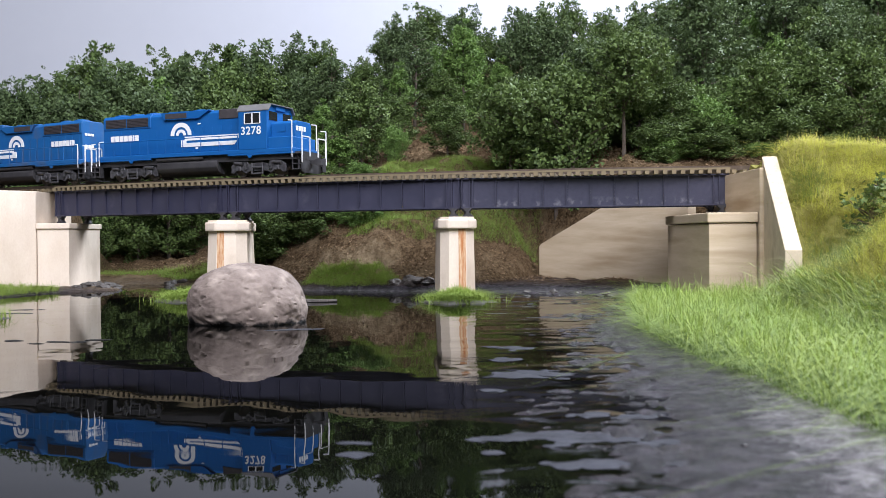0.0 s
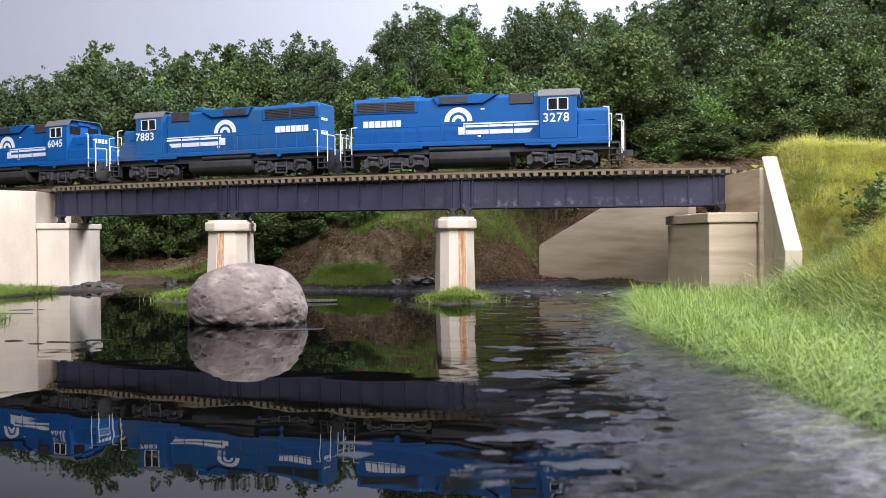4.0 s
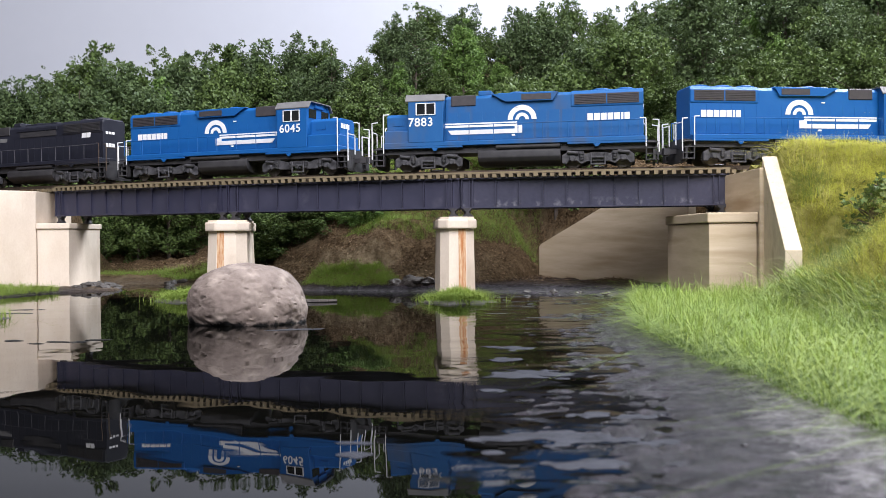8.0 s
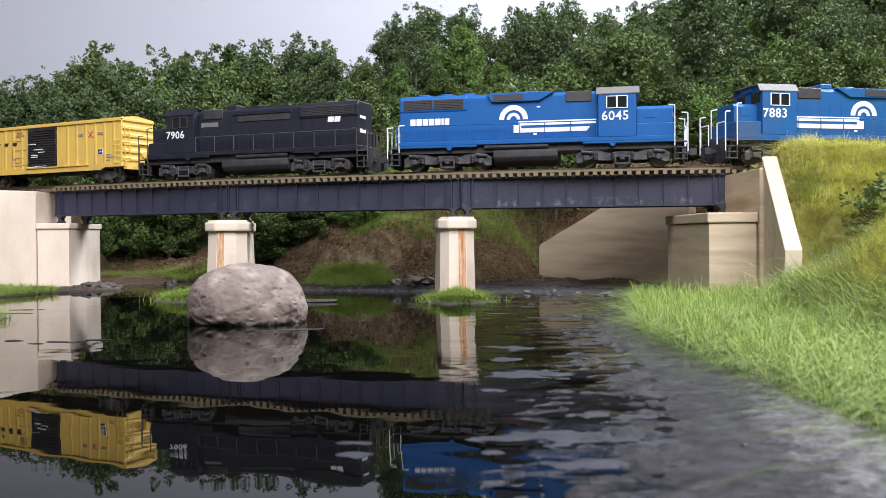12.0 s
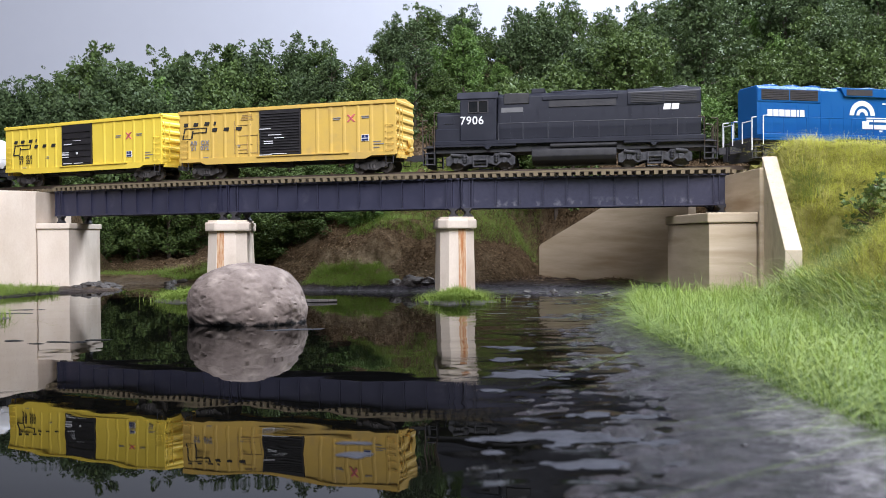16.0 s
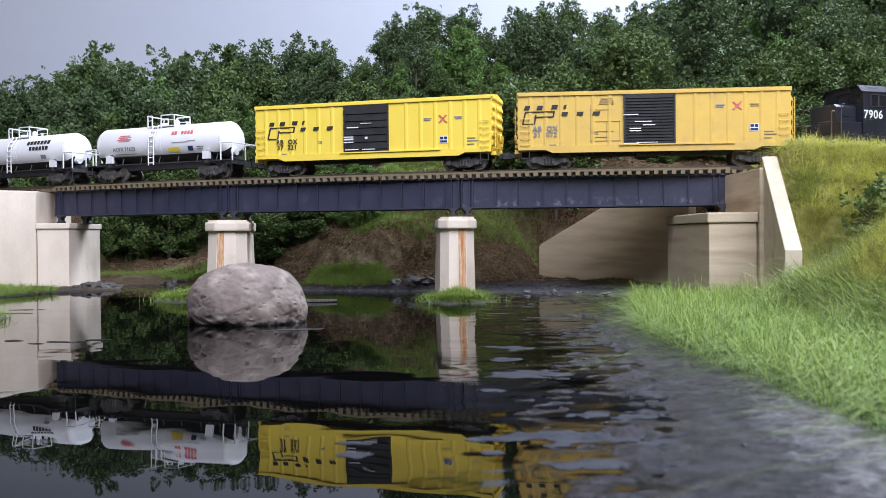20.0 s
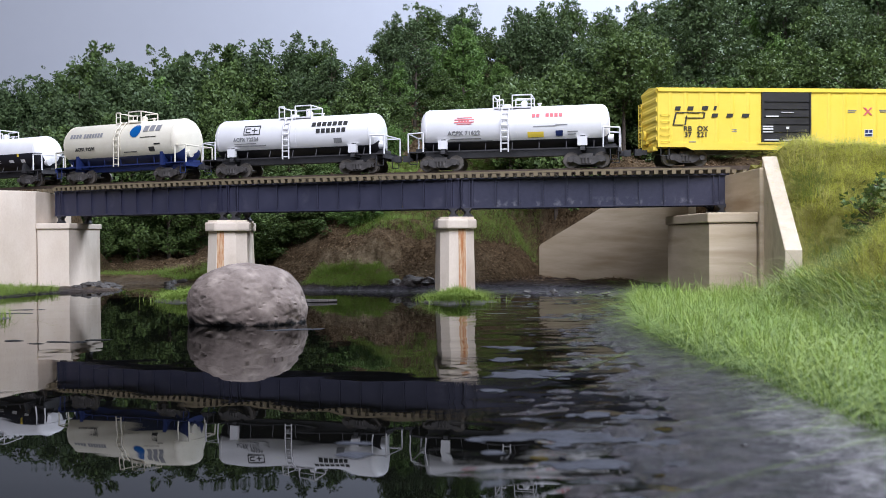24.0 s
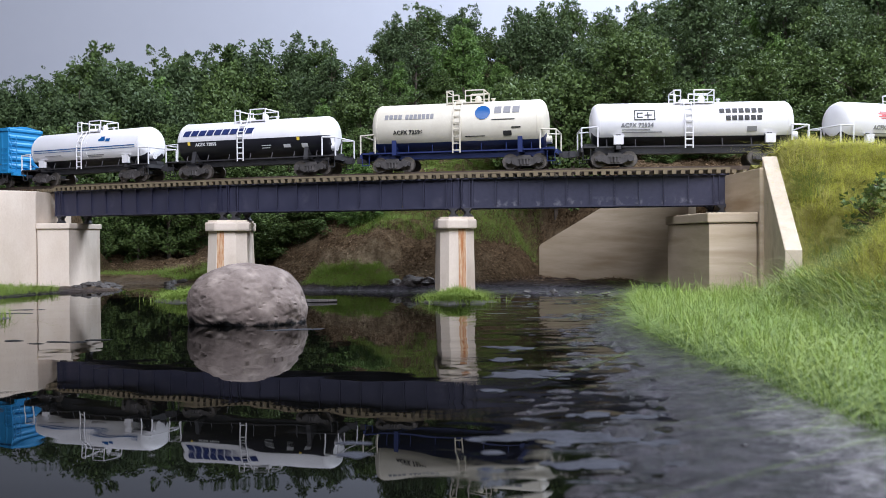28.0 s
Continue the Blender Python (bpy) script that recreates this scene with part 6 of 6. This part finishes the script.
    # marks that follow the round of the shell
    for name, mat, blocks, lab in marks:
        bm = bmesh.new()
        for x, w, z, h, sl in blocks:
            if name in ("owner_mark", "reporting_mark", "yellow_mark"):
                bm = bmesh.new()
            t0, t1 = math.asin(max(-1, min(1, (z - axis_z) / rad))), math.asin(max(-1, min(1, (z + h - axis_z) / rad)))
            k = max(1, int((t1 - t0) / .08))
            last = None
            for i in range(k + 1):
                t = t0 + (t1 - t0) * i / k
                rr = rad + .028
                sh = sl * h * i / k
                cur = [bm.verts.new((x + sh, -math.cos(t) * rr, axis_z + math.sin(t) * rr)), bm.verts.new((x + w + sh, -math.cos(t) * rr, axis_z + math.sin(t) * rr))]
                if last:
                    bm.faces.new((last[0], last[1], cur[1], cur[0]))
                last = cur
            if name in ("owner_mark", "reporting_mark", "yellow_mark"):
                piece(name, bm, mat, c, lab)
        if name not in ("owner_mark", "reporting_mark", "yellow_mark"):
            piece(name, bm, mat, c, lab)
    return c


def word(x, z, h, n, w, gap=None, sl=0.0):
    gap = w * .3 if gap is None else gap
    return [(x + i * (w + gap), w, z, h, sl) for i in range(n)]


L1 = locomotive("3278", BLUE, 1, 2, 8.60, "", (-6.9, -5.5, -4.1, -.2), "bright blue diesel road locomotive with white stripes, leading the train", WHITE)
L2 = locomotive("7883", BLUE_WORN, -1, 2, 8.60, "turbo", (-6.6, -5.2, -.2), "weathered blue diesel locomotive with white stripes, running cab rearward", WHITE)
L3 = locomotive("6045", BLUE, 1, 3, 8.90, "", (-6.8, -5.4, -4.0, -.2), "blue six-axle diesel locomotive with white stripes and grey cab roof", WHITE)
L4 = locomotive("7906", BLACKP, -1, 2, 8.62, "turbo", (-6.6, -5.2, -.2), "black diesel locomotive with yellow handrails", YRAIL)
B1 = boxcar(OCHRE, ("51", "072"), True, "faded yellow boxcar with a black louvred sliding door")
B2 = boxcar(YELLOW, ("37", "221"), False, "bright yellow boxcar with a plain black sliding door")
T1 = tank_car(TANKW, TANKB, 5.70, 1.28, 2.52, [
    ("emblem", RED, [(-3.3, .9, 3.10, .05, 0), (-3.45, 1.2, 2.98, .06, 0), (-3.45, 1.2, 2.82, .06, 0), (-3.3, .9, 2.72, .05, 0)] + word(-3.2, 2.88, .08, 4, .13), "red outlined oval mark"),
    ("product_marks", RED, word(1.2, 3.0, .22, 2, .2) + word(2.0, 3.0, .22, 4, .2), "faded red plain marks"),
    ("reporting_mark", GREYINK, [(-3.75, 1.9, 1.86, .05, 0), (-3.75, 2.6, 1.72, .05, 0), (1.3, 1.3, 2.45, .04, 0), (2.6, .7, 2.5, .05, 0), (3.3, .6, 2.1, .05, 0), (3.3, .5, 1.95, .05, 0)], "dark grey mark"),
    ("warning_panel", YELLOW, [(.95, .95, 1.86, .30, 0)], "yellow panel"), ("test_plate", NAVY, [(2.6, .42, 1.90, .30, 0)], "")],
    "white tank car with red marks and black underframe", -.15, low_frac=-.62)
T2 = tank_car(TANKW, TANKB, 5.85, 1.28, 2.52, [
    ("emblem", INK, [(-3.4, 1.2, 3.20, .06, 0), (-3.4, 1.2, 2.66, .06, 0), (-3.4, .06, 2.66, .6, 0), (-2.26, .06, 2.66, .6, 0), (-3.25, .35, 2.80, .06, 0), (-3.25, .06, 2.80, .30, 0), (-3.25, .35, 3.04, .06, 0), (-2.8, .40, 2.92, .06, 0), (-2.65, .07, 2.76, .36, 0)], "black outlined square mark"),
    ("owner_mark", INK, word(1.45, 3.0, .27, 7, .28) + word(1.8, 2.58, .27, 6, .27), "plain black mark"),
    ("reporting_mark", GREYINK, [(-4.1, 1.6, 2.10, .05, 0), (-4.1, 2.3, 1.96, .05, 0), (3.0, .55, 1.95, .28, 0)], "grey mark")],
    "clean white tank car with black lettering marks", -.05, low_frac=-.62)
T3 = tank_car(TANKC, NAVY, 5.42, 1.52, 2.68, [
    ("owner_mark", GREYINK, word(-4.4, 3.15, .28, 4, .22) + word(-3.1, 3.12, .30, 7, .20) + word(2.35, 3.30, .42, 3, .42), "faded grey plain mark"),
    ("globe", SKYBLUE, [(1.65 - .46 * math.sin(math.acos(1 - (k + .5) / 6)), .92 * math.sin(math.acos(1 - (k + .5) / 6)), 2.96 + .07 * k, .07, 0) for k in range(12)], "sky blue round emblem"),
    ("reporting_mark", INK, [(2.9, .5, 1.98, .28, 0), (3.4, .55, 2.4, .08, 0), (-.8 + 3.0, 1.4, 2.9, .05, 0), (.6, 1.2, 1.98, .05, 0)], "dark mark")],
    "cream tank car with a navy lower band and frame", .35, low_frac=-.62, sill=NAVY, rails=TANKC, shields=False)
T4 = tank_car(TANKW, TANKB, 5.75, 1.30, 2.46, [
    ("owner_mark", NAVY, word(-5.0, 2.78, .36, 9, .50, .10, .35), "slanted dark blue mark"),
    ("reporting_mark", WHITE, [(3.9, .45, 1.75, .25, 0), (2.6, .5, 1.8, .2, 0), (1.0, .7, 1.95, .05, 0), (1.0, .6, 1.8, .05, 0)], "small white mark"),
    ("yellow_mark", YELLOW, [(3.6, .2, 2.2, .2, 0), (-4.6, .2, 2.2, .2, 0)], "")],
    "tank car, white above and black below, with slanted lettering marks", -.25, low_frac=-.03, shields=False)
T5 = tank_car(TANKW, TANKB, 5.70, 1.30, 2.50, [
    ("blue_stripe", SKYBLUE, [(-5.0, 10.0, 2.46, .06, 0), (-5.0, 10.0, 2.32, .04, 0)], "two thin blue stripes"),
    ("emblem", SKYBLUE, [(1.5, .6, 2.9, .16, 0), (1.65, .4, 3.05, .16, 0), (2.2, .4, 2.85, .2, 0)], "small blue mark"),
    ("reporting_mark", GREYINK, [(-3.9, 1.7, 2.05, .05, 0), (.4, 1.6, 1.95, .05, 0), (.4, 1.4, 1.85, .05, 0)], "grey mark")],
    "white tank car with thin blue stripes", 0.0, low_frac=-.60)
B3 = boxcar(BLUEBOX, ("", ""), False, "light blue boxcar with ribbed end")

digits("ACFX 71622", .34, GREYINK, T1, -3.85, -1.245, 2.10, "", 12)
digits("ACFX 72534", .32, GREYINK, T2, -4.15, -1.290, 2.28, "", 8)
digits("ACFX 72596", .32, INK, T3, -3.85, -1.490, 2.25, "", 14)
digits("ACFX 72855", .28, WHITE, T4, -4.0, -1.290, 2.12, "", 12)

# distance run by the train, second by second
TIMES = [0, 0.5, 1, 1.5, 2, 2.5, 3, 3.5, 5.5, 6, 6.5, 7, 7.5, 8, 8.5, 9, 9.5, 10, 10.5, 11, 11.5, 12, 12.5, 14.5, 15, 15.5, 16, 16.5, 17, 17.5, 18, 18.5, 19, 19.5, 20, 20.5, 21, 21.5, 23.5, 24, 24.5, 25, 25.5, 26, 26.5, 27, 27.5, 28]
RUN = [0.0000, 0.0277, 0.0554, 0.0834, 0.1113, 0.1390, 0.1667, 0.1945, 0.3064, 0.3343, 0.3617, 0.3901, 0.4194, 0.4486, 0.4773, 0.5060, 0.5350, 0.5636,
       0.5920, 0.6208, 0.6492, 0.6772, 0.7060, 0.8240, 0.8525, 0.8813, 0.9100, 0.9386, 0.9676, 0.9980, 1.0301, 1.0635, 1.0980, 1.1338, 1.1692, 1.2040,
       1.2388, 1.2735, 1.4147, 1.4495, 1.4838, 1.5186, 1.5543, 1.5901, 1.6256, 1.6607, 1.6955, 1.7301]
CARS = [(L1, -0.1949, .062), (L2, -0.3975, .062), (L3, -0.6114, .060), (L4, -0.8224, .062), (B1, -1.0259, .068), (B2, -1.2184, .068),
        (T1, -1.3982, .050), (T2, -1.5601, .052), (T3, -1.7169, .046), (T4, -1.8761, .051), (T5, -2.0366, .050), (B3, -2.2126, .068)]


def car_pose(s, half):
    x0, y0, _ = track(s - half)
    x1, y1, _ = track(s + half)
    return Matrix.Translation(((x0 + x1) / 2, (y0 + y1) / 2, RAIL_Z)) @ Matrix.Rotation(math.atan2(y1 - y0, x1 - x0), 4, "Z")


def motions():
    for car, at, half in CARS:
        rows = []
        for i in range(57):
            t = i * .5
            rows.append((t, car_pose(at + float(np.interp(t, TIMES, RUN)), half)))
        walk(car, rows)
    for ob, x, z, r in WHEELSETS:
        rows = []
        for i in range(281):
            t = i * .1
            rows.append((t, Matrix.Translation((x * 0 + ob.location.x, 0, z)) @ Matrix.Rotation(float(np.interp(t, TIMES, RUN)) / r, 4, "Y")))
        walk(ob, rows)


motions()
